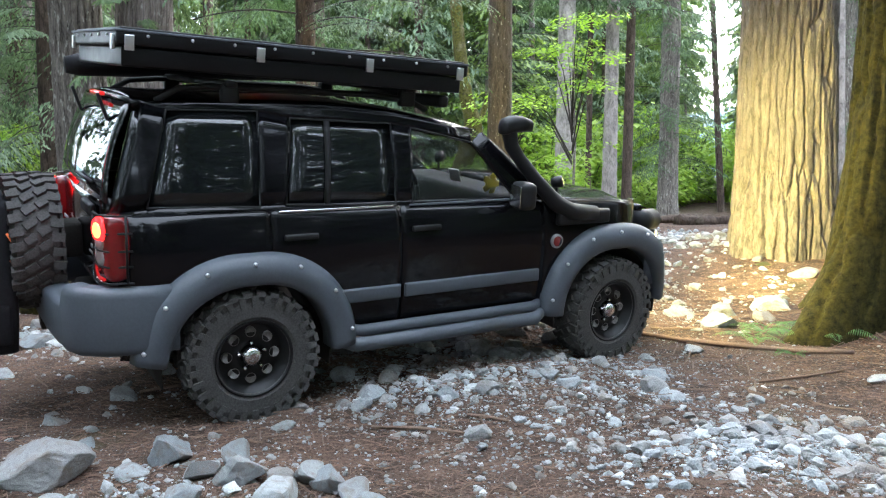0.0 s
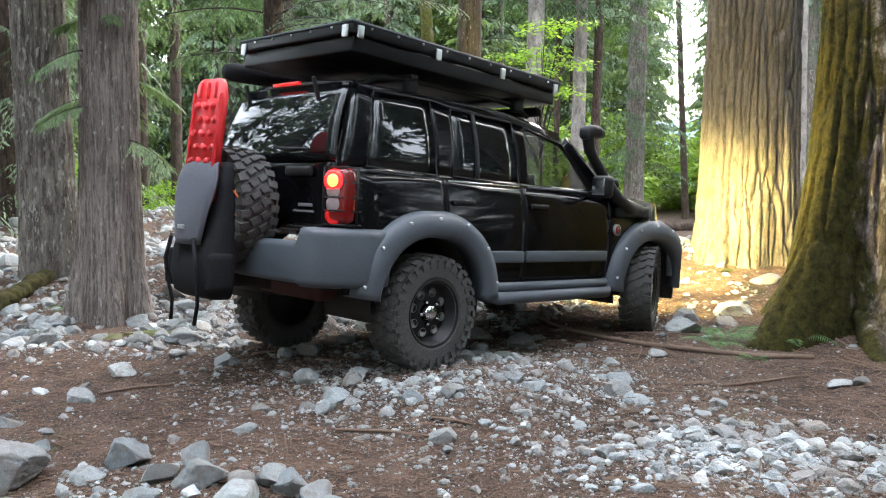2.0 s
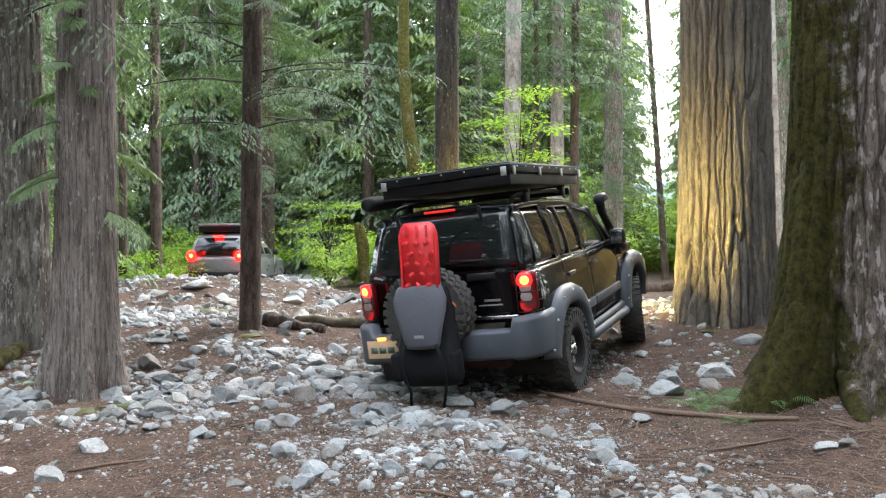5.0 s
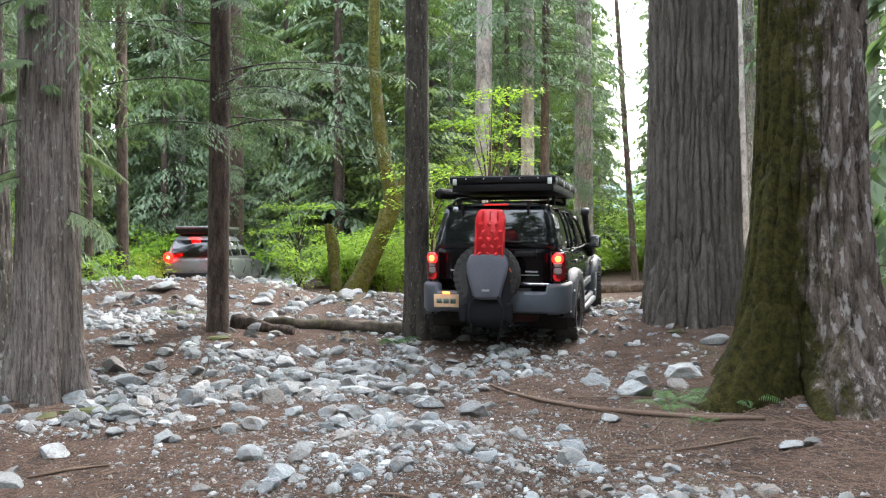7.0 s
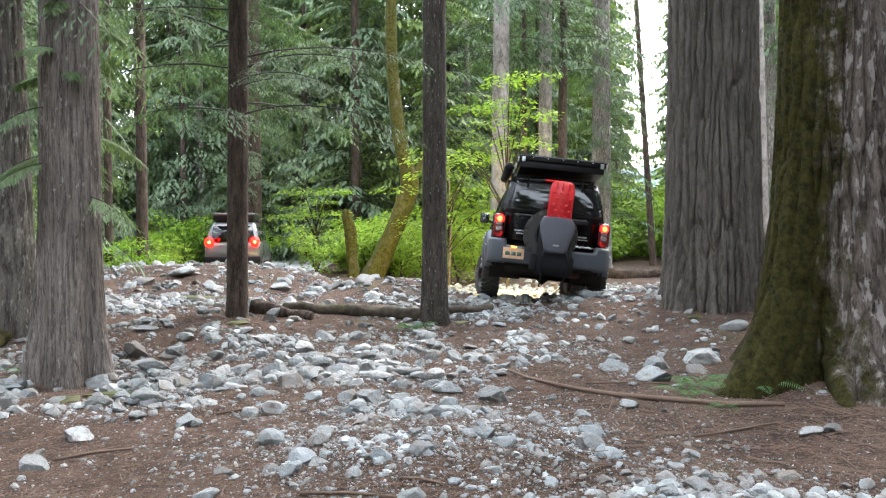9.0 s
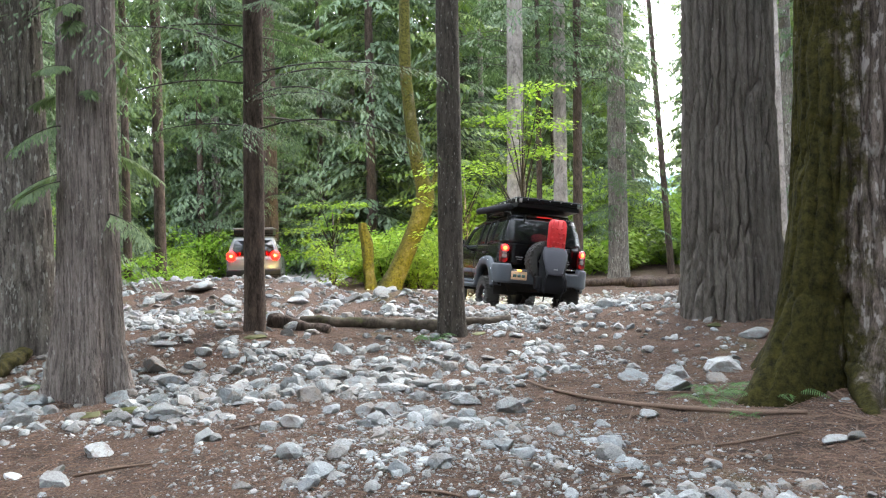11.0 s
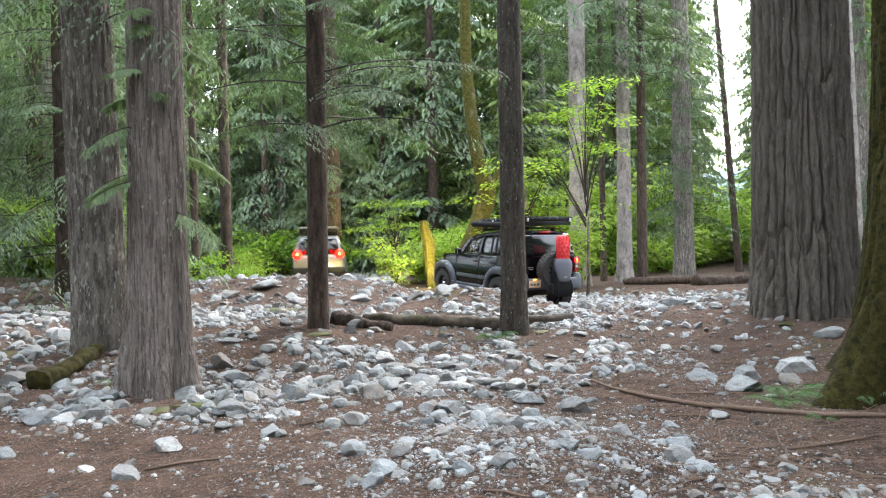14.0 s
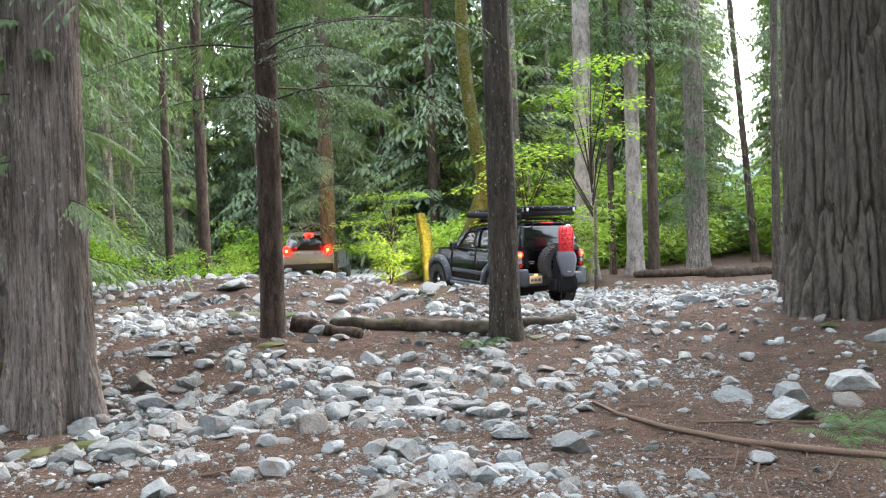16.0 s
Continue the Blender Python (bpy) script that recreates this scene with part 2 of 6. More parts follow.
def ground_height(x, y, rough=True):
    """The lie of the land: a stony clearing, a bank on one side, a low crest that the track climbs over, a flat beyond it."""
    x, y = np.asarray(x, float), np.asarray(y, float)
    left = step(-x, -0.6, 2.2)
    z = 0.17 + 0 * x
    z = z + mound(x, y, 0.35, 5.0, 1.0, 0.8, 0.11) + mound(x, y, -1.1, 3.4, 0.8, 0.45, 0.04)
    z = z + left * 0.36 * step(y, 7.2, 10.2) + step(-x, -0.3, 2.0) * (0.26 * step(y, 12.5, 15.5) - 0.72 * step(y, 16.5, 21))
    z = z + mound(x, y, 4.3, 10.4, 1.6, 2.0, 0.34) + mound(x, y, 3.8, 6.6, 1.1, 1.4, 0.13)
    z = z + 0.27 * np.exp(-((y - 12.4) / 1.9) ** 2) * step(x, -1.6, 0.4) * (1 - 0.6 * step(x, 3.6, 6.5))
    z = z + mound(x, y, 0.25, 13.4, 0.98, 1.0, 0.36) + mound(x, y, -3.2, 15.6, 1.7, 1.2, 0.14)
    z = z - (0.26 * step(y, 13.8, 18.5)) * step(x, -1.2, 0.8)
    z = z - 0.12 * step(-y, -2.0, 3.0)
    z = z + 0.5 * step(-x, 5, 14) * step(y, 4, 12)
    if rough:
        z = z + 0.09 * (fbm(x * 1.1, y * 1.1, 3, 5) - 0.45) + 0.035 * (fbm(x * 5.5, y * 5.5, 3, 9) - 0.45)
        far = np.hypot(x, y - 10)
        z = z + step(far, 25, 70) * (fbm(x / 22, y / 22, 3, 12) - 0.4) * 2.0
    return z


def H(x, y):
    return float(ground_height(np.array([x]), np.array([y]))[0])


def ground_sheet():
    def lines(lo, hi, a, b, fine, grow):
        out, v, d = [a], a, fine
        mid = list(np.arange(a, b, fine))
        up, d = [], fine
        v = b
        while v < hi:
            up.append(v)
            d *= grow
            v += d
        down, d, v = [], fine, a - fine
        while v > lo:
            down.append(v)
            d *= grow
            v -= d
        return np.array(down[::-1] + mid + up)
    xs, ys = lines(-600, 600, -5.0, 5.5, 0.055, 1.07), lines(-400, 900, 2.2, 15.0, 0.055, 1.06)
    X, Y = np.meshgrid(xs, ys)
    Z = ground_height(X, Y)
    v = np.stack([X, Y, Z], -1).reshape(-1, 3)
    w = len(xs)
    i = np.arange(len(ys) - 1)[:, None] * w + np.arange(w - 1)[None]
    f = np.stack([i, i + 1, i + w + 1, i + w], -1).reshape(-1, 4)
    me = data_mesh("ground", v.tolist(), f.tolist(), SOIL)
    return tagged(new("ground", me), "brown forest floor of needle duff, soil and gravel", "ground", kind="structure")


ground = ground_sheet()


# ---- tree trunks ----
def plate_edges(u, v, wrap, seed):
    """How far a place lies from the cracks between irregular bark plates: 0 in a crack, 1 on a plate."""
    iu, iv = np.floor(u).astype(np.int64), np.floor(v).astype(np.int64)
    best, second = np.full(u.shape, 9.0), np.full(u.shape, 9.0)
    for du in (-1, 0, 1):
        for dv in (-1, 0, 1):
            cu, cv = iu + du, iv + dv
            pu = cu + 0.15 + 0.7 * lattice(cu % wrap, cv, seed)
            pv = cv + 0.1 + 0.8 * lattice(cu % wrap, cv, seed + 31)
            d = np.hypot(u - pu, v - pv)
            second = np.minimum(second, np.maximum(best, d))
            best = np.minimum(best, d)
    return np.clip((second - best) * 2.6, 0, 1)


def trunk_mesh(name, path, mat, around=40, ridge=0.03, ridges=14, flare=0.35, seed=1, rings=60, buttress=4, plated=0.0, spread=1.35, wander=2.3, twist=1.5):
    """A trunk along path (x, y, z, radius), with furrows, a flared foot and an uneven girth."""
    path = np.array(path, float)
    s = np.r_[0, np.cumsum(np.linalg.norm(np.diff(path[:, :3], axis=0), axis=1))]
    at = np.linspace(0, 1, rings) ** spread * s[-1]
    # round the bends between the points of the path
    tt = np.array([np.interp(at, s, path[:, k]) for k in range(4)]).T
    for _ in range(3):
        tt[1:-1] = (tt[:-2] + 2 * tt[1:-1] + tt[2:]) / 4
    a = np.linspace(0, 2 * np.pi, around, endpoint=False)
    up = at
    A, U = np.meshgrid(a, up)
    warp = twist * (fbm(A * 2.4 + seed, U * wander, 3, seed) - 0.5)
    deep = 0.35 + 1.3 * fbm(A * 3.0 + 5, U * 1.1, 2, seed + 11)
    furrow = np.abs(((A * ridges / (2 * np.pi) + warp + 20) % 1) - 0.5) * 2
    furrow = np.minimum(furrow * 2.6, 1.0)
    plates = value_noise(A * ridges / 1.7, U * 5.0 + 50, seed + 3)
    r = tt[:, 3][:, None] * (1 + 0.10 * (fbm(np.cos(A) * 1.5 + 9, np.sin(A) * 1.5 + U * 0.35, 2, seed + 7) - 0.4))
    if plated:
        lean = 1.6 * (fbm(np.cos(A) * 1.3 + seed, np.sin(A) * 1.3 + U * 0.5, 3, seed + 5) - 0.5)
        cells = plate_edges(A * ridges / (2 * np.pi) + lean + 0.5 * fbm(A * 9, U * 9, 2, seed), U * plated + 0.9 * fbm(A * 5 + 3, U * 2, 3, seed + 8), ridges, seed)
        r = r + ridge * (cells ** 0.5 - 0.8) * (0.6 + 0.8 * deep) + ridge * 0.35 * (fbm(A * 40, U * 22, 2, seed + 2) - 0.4)
    else:
        r = r + ridge * (furrow - 0.8) * deep + ridge * 0.9 * (plates - 0.5) + ridge * 0.9 * (fbm(A * ridges * 0.8, U * 9, 3, seed + 2) - 0.45)
    foot = np.exp(-U / (tt[0, 3] * 1.5 + 0.12))
    r = r + tt[0, 3] * flare * foot * (0.75 + 0.5 * np.sin(A * buttress + seed) + 0.25 * np.sin(A * (buttress + 3) + 2 * seed))
    x, y = tt[:, 0][:, None] + r * np.cos(A), tt[:, 1][:, None] + r * np.sin(A)
    z = tt[:, 2][:, None] + 0 * A
    v = np.stack([x, y, z], -1).reshape(-1, 3)
    i, j = np.meshgrid(np.arange(rings - 1), np.arange(around), indexing="ij")
    k = (j + 1) % around
    f = np.stack([i * around + j, i * around + k, (i + 1) * around + k, (i + 1) * around + j], -1).reshape(-1, 4).tolist()
    f.append([(rings - 1) * around + q for q in range(around)])
    return data_mesh(name, v.tolist(), f, mat)


def trunk_tree(x, y, radius, height, mat, label, lean=(0, 0), top=0.55, category="tree", base=None, **more):
    z = H(x, y) - 0.12 if base is None else base
    t = new("tree")
    t.location = (x, y, z)
    tagged(t, label, category)
    path = [(lean[0] * k, lean[1] * k, height * k, radius * (1 - (1 - top) * k)) for k in (0, 0.1, 0.3, 0.6, 1)]
    ob = new("trunk", trunk_mesh("trunk", path, mat, **more))
    ob.parent = t
    return t


cedar = trunk_tree(-2.78, 7.75, 0.26, 19, CEDAR, "grey-brown cedar with stringy bark among the stones", (0.15, 0), around=220, ridge=0.018, ridges=42, flare=0.6, seed=2, rings=200, buttress=5, spread=1.6, wander=0.7, twist=2.2)
old_tree = trunk_tree(-3.94, 9.2, 0.285, 18, GREY_BARK, "rough grey tree with lichen-flecked bark behind the cedar", (-0.4, 0), around=200, ridge=0.026, ridges=24, flare=0.3, seed=3, rings=260, spread=1.6, wander=1.0, twist=2.4)
hemlock = trunk_tree(-1.72, 10.2, 0.125, 20, DARK_BARK, "slender dark hemlock in the cobbles", (0.3, 0), around=40, ridge=0.006, ridges=14, flare=0.25, seed=4, rings=80)
slim_tree = trunk_tree(0.71, 10.95, 0.165, 20, THIN_BARK, "slim dark tree with pale lichen flecks beside a log", (0.1, 0), around=56, ridge=0.008, ridges=18, flare=0.5, seed=5, rings=110)
fir = trunk_tree(4.26, 10.45, 0.575, 26, FIR_BARK, "massive fir with deeply furrowed bark beside the track", (0.0, 0), around=520, ridge=0.070, ridges=36, flare=0.20, seed=6, rings=560, top=0.6, buttress=6, spread=1.8, plated=0.62)
mossy_tree = trunk_tree(3.70, 6.65, 0.43, 22, MOSS_BARK, "mossy old tree with a wide flared foot", (0.25, 0), around=300, ridge=0.055, ridges=26, flare=1.3, seed=7, rings=340, buttress=4, top=0.6, spread=1.7, plated=0.9)

MOSS_ROOTS = (((-0.15, -0.05, 0.42), (-0.52, -0.16, 0.20), (-0.85, -0.30, 0.10), (-1.05, -0.34, 0.04)),
              ((-0.05, -0.25, 0.40), (-0.22, -0.60, 0.20), (-0.34, -0.86, 0.09), (-0.40, -1.05, 0.03)),
              ((0.15, -0.30, 0.40), (0.16, -0.66, 0.22), (0.10, -0.95, 0.12), (0.12, -1.20, 0.04)))
for k, line in enumerate(MOSS_ROOTS):
    rp = [(x, y, z, w) for (x, y, z), w in zip(line, (0.16, 0.11, 0.065, 0.03))]
    ring, verts, faces = 18, [], []
    along = np.array([[np.interp(q, range(4), [p[j] for p in rp]) for j in range(4)] for q in np.linspace(0, 3, 22)])
    for (x, y, z, w), d in zip(along, np.gradient(along[:, :3], axis=0)):
        d = Vector(d).normalized()
        e = d.cross(Vector((0, 0, 1))).normalized()
        g = e.cross(d)
        for q in range(ring):
            a = 2 * math.pi * q / ring
            lump = w * (1 + 0.30 * noise.noise(Vector((x * 7 + math.cos(a), y * 7 + math.sin(a), z * 7 + k))))
            verts.append(tuple(Vector((x, y, z - 0.07)) + e * (lump * math.cos(a)) + g * (lump * math.sin(a))))
    for p in range(21):
        faces += [(p * ring + q, p * ring + (q + 1) % ring, (p + 1) * ring + (q + 1) % ring, (p + 1) * ring + q) for q in range(ring)]
    ro = new("root", data_mesh("root", verts, faces, MOSS_BARK))
    ro.parent = mossy_tree


# ---- vehicle materials ----
PAINT = plain("black car paint under fine dust", (0.004, 0.004, 0.005), 0.10, vary=0.3, scale=2.5, bumps=0.01, coat=0.12)
PAINT.node_tree.nodes["Principled BSDF"].inputs["Specular IOR Level"].default_value = 0.14
PLASTIC = plain("grey weathered plastic trim", (0.056, 0.065, 0.079), 0.55, vary=0.18, scale=5, bumps=0.15)
BLACK_PLASTIC = plain("black plastic", (0.012, 0.012, 0.013), 0.5, vary=0.2, scale=6, bumps=0.12)
RUBBER = plain("dusty tyre rubber", (0.062, 0.060, 0.058), 0.9, vary=0.35, scale=7, bumps=0.35)
RIM = plain("satin black steel", (0.010, 0.010, 0.011), 0.35, vary=0.2, bumps=0.04)
CHROME = plain("dull chrome", (0.55, 0.55, 0.56), 0.22, 1.0, vary=0.1, bumps=0.02)
UNDER = plain("grimy underbody steel", (0.022, 0.020, 0.018), 0.8, vary=0.4, bumps=0.3)
DUSTY = plain("dusty grey brake metal", (0.16, 0.155, 0.15), 0.7, vary=0.3)
RUST = plain("rusty red gas tank shield", (0.05, 0.014, 0.011), 0.8, vary=0.4, bumps=0.3)
TENT = plain("black powder-coated shell", (0.006, 0.006, 0.007), 0.38, vary=0.2, scale=4, bumps=0.06)
ALU = plain("bare aluminium", (0.62, 0.63, 0.64), 0.35, 1.0, vary=0.1, bumps=0.05)
CANVAS = plain("charcoal canvas", (0.085, 0.087, 0.105), 0.9, vary=0.14, scale=3, bumps=0.6)
DARK_CANVAS = plain("black canvas", (0.011, 0.011, 0.013), 0.9, vary=0.25, scale=5, bumps=0.6)
RED_PLASTIC = plain("red nylon board", (0.62, 0.022, 0.028), 0.45, vary=0.1, scale=5, bumps=0.1)
ORANGE = plain("orange strap", (0.55, 0.10, 0.02), 0.7)
SEAT = plain("dark grey seat cloth", (0.045, 0.045, 0.048), 0.9, vary=0.2, bumps=0.4)
SILVER = plain("silver car paint", (0.11, 0.117, 0.12), 0.3, vary=0.08, scale=2, bumps=0.02, coat=0.6)
LENS_RED = plain("red lamp lens", (0.16, 0.005, 0.007), 0.12, vary=0.15, bumps=0.0, coat=0.5)
LENS_CLEAR = plain("clear lamp lens", (0.30, 0.24, 0.24), 0.12, vary=0.15, bumps=0.0, coat=0.5)
PLATE_PAPER = plain("pale orange number plate", (0.66, 0.44, 0.27), 0.45, vary=0.15, bumps=0.05)
PLATE_INK = plain("dark plate print", (0.08, 0.14, 0.12), 0.5)
YELLOW = plain("yellow tag", (0.60, 0.45, 0.02), 0.5)
WHITE_PLASTIC = plain("white plastic", (0.65, 0.65, 0.63), 0.5)
BADGE = plain("grey badge print", (0.30, 0.30, 0.31), 0.4, 0.6)
TAIL_GLOW = glow("lit tail lamp", (1.0, 0.035, 0.008), 3.5)
TAIL_RED = glow("red lit lens", (1.0, 0.008, 0.008), 0.7, (0.3, 0.01, 0.01))
DITCH_GLOW = glow("lit yellow side lamp", (1.0, 0.76, 0.22), 2000.0, (0.6, 0.5, 0.2))
AMBER_GLOW = glow("lit amber lamp", (1.0, 0.25, 0.02), 1.6, (0.5, 0.2, 0.02))
CORNER_FILL_GLOW = glow("yellow glow of added corner fill", (1.0, 0.76, 0.20), 110.0, (0.6, 0.5, 0.2))
WIDE_GLOW = glow("yellow glow of added spill lamp", (1.0, 0.80, 0.26), 200.0, (0.6, 0.5, 0.2))
HEAD_GLOW = glow("lit yellow headlamp", (1.0, 0.80, 0.26), 13000.0, (0.6, 0.5, 0.2))


def glass_material(name, alpha, tint=(0.006, 0.007, 0.008)):
    m, n, l, p = material(name)
    p.inputs["Base Color"].default_value = (*tint, 1)
    p.inputs["Roughness"].default_value = 0.03
    p.inputs["Coat Weight"].default_value, p.inputs["Coat Roughness"].default_value = 0.3, 0.02
    p.inputs["Alpha"].default_value = alpha
    p.inputs["Specular IOR Level"].default_value = 0.35
    return m


for m_ in (TENT, BLACK_PLASTIC, DARK_CANVAS, RUBBER, UNDER, RIM):
    m_.node_tree.nodes["Principled BSDF"].inputs["Specular IOR Level"].default_value = 0.2
TINTED = glass_material("tinted window glass", 0.93)
CLEAR = glass_material("side window glass", 0.30, (0.02, 0.024, 0.022))


# ---- shapes ----
def rbox(cx, cy, cz, sx, sy, sz, r=0.02, turn=None, seg=2, bm=None):
    """A box with rounded edges, added to bm."""
    out = bm or bmesh.new()
    m = Matrix.Translation((cx, cy, cz))
    if turn:
        m = m @ Euler([radians(a) for a in turn]).to_matrix().to_4x4()
    made = bmesh.ops.create_cube(out, size=1, matrix=m @ Matrix.Diagonal((sx, sy, sz, 1)))
    edges = list({e for v in made["verts"] for e in v.link_edges})
    if r:
        bmesh.ops.bevel(out, geom=edges, offset=min(r, 0.45 * min(sx, sy, sz)), segments=seg, profile=0.6, affect="EDGES")
    return out


def tube(points, radius, around=10, bm=None, closed=False):
    """A pipe along points; radius is one number or one for each point."""
    out = bm or bmesh.new()
    pts = [Vector([float(c) for c in p]) for p in points]
    rad = [float(v) for v in radius] if isinstance(radius, (list, tuple)) else [float(radius)] * len(pts)
    rings, side = [], None
    for i, p in enumerate(pts):
        d = (pts[min(i + 1, len(pts) - 1)] - pts[max(i - 1, 0)]).normalized()
        if side is None:
            side = d.orthogonal().normalized()
        side = (side - d * side.dot(d)).normalized()
        up = d.cross(side)
        rings.append([out.verts.new(p + rad[i] * (math.cos(a) * side + math.sin(a) * up)) for a in (2 * math.pi * k / around for k in range(around))])
    for a, b in zip(rings, rings[1:]):
        for k in range(around):
            out.faces.new((a[k], a[(k + 1) % around], b[(k + 1) % around], b[k]))
    out.faces.new(rings[0][::-1])
    out.faces.new(rings[-1])
    return out


def lathe(profile, around=48, bm=None, m=None, cap=True):
    """Turns (radius, along) about the x axis."""
    out = bm or bmesh.new()
    m = m or Matrix()
    rings = []
    for r, x in profile:
        rings.append([out.verts.new(m @ Vector((x, r * math.cos(a), r * math.sin(a)))) for a in (2 * math.pi * k / around for k in range(around))])
    for a, b in zip(rings, rings[1:]):
        for k in range(around):
            out.faces.new((a[k], a[(k + 1) % around], b[(k + 1) % around], b[k]))
    for ring in (rings[0], rings[-1]) if cap else ():
        out.faces.new(ring)
    bmesh.ops.recalc_face_normals(out, faces=out.faces)
    return out


def sheet(rows, thick=0.0, bm=None):
    """A skin through rows of points; with thickness it is closed towards the back of its normals."""
    out = bm or bmesh.new()
    grid = [[out.verts.new(p) for p in row] for row in rows]
    faces = [out.faces.new((a[k], a[k + 1], b[k + 1], b[k])) for a, b in zip(grid, grid[1:]) for k in range(len(a) - 1)]
    if thick:
        bmesh.ops.recalc_face_normals(out, faces=faces)
        bmesh.ops.solidify(out, geom=faces, thickness=thick)
    return out


def loft(sections, bm=None):
    """A closed solid through closed sections of equally many points."""
    out = bm or bmesh.new()
    rings = [[out.verts.new(p) for p in s] for s in sections]
    n = len(rings[0])
    for a, b in zip(rings, rings[1:]):
        for k in range(n):
            out.faces.new((a[k], a[(k + 1) % n], b[(k + 1) % n], b[k]))
    out.faces.new(rings[0][::-1])
    out.faces.new(rings[-1])
    bmesh.ops.recalc_face_normals(out, faces=out.faces)
    return out


def rounded(w, h, r, n=4):
    """The corners of a rounded rectangle, round its centre."""
    pts = []
    for cx, cy, a0 in ((w / 2 - r, h / 2 - r, 0), (-w / 2 + r, h / 2 - r, 90), (-w / 2 + r, -h / 2 + r, 180), (w / 2 - r, -h / 2 + r, 270)):
        for k in range(n + 1):
            a = radians(a0 + 90 * k / n)
            pts.append((cx + r * math.cos(a), cy + r * math.sin(a)))
    return pts


# ---- a wheel: axle along x, outer side towards +x ----
def wheel_parts(parent, name, at, radius=0.385, width=0.25, out=1, spare=False):
    w = new(name)
    w.parent, w.location = parent, at
    bm = lathe([(0.205, -0.5 * width + 0.02), (0.24, -0.5 * width), (radius - 0.06, -0.5 * width), (radius - 0.022, -0.42 * width), (radius - 0.012, 0),
                (radius - 0.022, 0.42 * width), (radius - 0.06, 0.5 * width), (0.24, 0.5 * width), (0.205, 0.5 * width - 0.02)], 48, cap=False)
    lugs = 30
    for k in range(lugs):
        for row, (x, sx, sy, tilt, dr) in enumerate(((-0.40, 0.26, 0.046, 8, -0.010), (0.40, 0.26, 0.046, -8, -0.010), (-0.14, 0.24, 0.040, 32, 0.0), (0.14, 0.24, 0.040, 32, 0.0))):
            a = 360 * (k + (0.5 if row in (1, 2) else 0.0)) / lugs
            m = Euler((radians(a), 0, 0)).to_matrix().to_4x4() @ Matrix.Translation((x * width, 0, radius - 0.010 + dr)) @ Euler((0, 0, radians(tilt))).to_matrix().to_4x4()
            bmesh.ops.create_cube(bm, size=1, matrix=m @ Matrix.Diagonal((sx * width, sy, 0.024, 1)))
        for x in (-0.505, 0.505):
            a = 360 * k / lugs
            m = Euler((radians(a), 0, 0)).to_matrix().to_4x4() @ Matrix.Translation((x * width, 0, radius - 0.055))
            bmesh.ops.create_cube(bm, size=1, matrix=m @ Matrix.Diagonal((0.014, 0.034, 0.062, 1)))
    part("tyre", bm, RUBBER, w, "dusty knobbly off-road tyre", smooth=False)
    e = out
    rim = part("rim", lathe([(0.205, -0.11 * e), (0.21, 0.118 * e), (0.222, 0.122 * e), (0.222, 0.110 * e), (0.196, 0.100 * e), (0.188, 0.035 * e), (0.165, 0.030 * e), (0.120, 0.052 * e), (0.075, 0.058 * e), (0.066, 0.040 * e), (0.02, 0.040 * e)], 48), RIM, w, "satin black steel rim with round windows")
    for k in range(8):
        a = 2 * math.pi * k / 8
        m = Matrix.Translation((0, 0.134 * math.cos(a), 0.134 * math.sin(a)))
        part("rim_window", lathe([(0.0255, 0.047 * e), (0.027, 0.054 * e), (0.030, 0.054 * e), (0.030, 0.030 * e)], 14, m=m), DUSTY, rim)
    part("hub_cap", lathe([(0.058, 0.04 * e), (0.058, 0.075 * e), (0.046, 0.100 * e), (0.020, 0.108 * e)], 20), CHROME, rim, "chrome hub cap")
    for k in range(5):
        a = 2 * math.pi * (k + 0.3) / 5
        m = Matrix.Translation((0.058 * e, 0.078 * math.cos(a), 0.078 * math.sin(a)))
        part("wheel_nut", lathe([(0.011, 0), (0.011, 0.022 * e), (0.006, 0.027 * e)], 6, m=m), CHROME, rim)
    if not spare:
        part("brake_drum", lathe([(0.15, -0.10 * e), (0.15, 0.02 * e)], 24), UNDER, w)
    return w


# ---- the black off-road car: x to its right side, y ahead, z up, ground at its origin ----
AXLE = 1.325
LENS_LOW = glow("dim red lens", (1.0, 0.02, 0.02), 0.05, (0.14, 0.005, 0.006))
BRAKE_GLOW_LOW = glow("faintly lit red lens", (1.0, 0.03, 0.02), 0.07, (0.2, 0.008, 0.01))


def half_width(y, z):
    w = 0.862 - 0.055 * max(0, (z - 0.92) / 0.35) ** 1.6 - 0.03 * max(0, (0.7 - z) / 0.25) ** 2
    if y > 1.30:
        w -= 0.30 * ((y - 1.30) / 0.50) ** 2.2
    if y < -1.80:
        w -= 0.07 * ((-1.80 - y) / 0.24) ** 2
    return w


def low_edge(y):
    z = 0.50
    for c in (-AXLE, AXLE):
        d = abs(y - c)
        if d < 0.50:
            z = max(z, 0.40 + math.sqrt(0.50 ** 2 - d * d) * 1.02)
    return z


def belt(y):
    return 1.225 + 0.03 * min(1, max(0, (0.6 - y) / 2.4)) - (0.10 * min(1, max(0, (y - 0.75) / 1.25)) ** 1.4 if y > 0.75 else 0)


def house(y, z, s):
    """A place on the slanting upper side of the cabin."""
    k = (z - 1.22) / 0.58
    bow = 0.03 * math.sin(math.pi * min(1, max(0, k)))
    end = 0.05 * max(0, (-1.6 - y) / 0.4) ** 2
    return (s * (0.808 - 0.165 * k + bow - end), y, z)


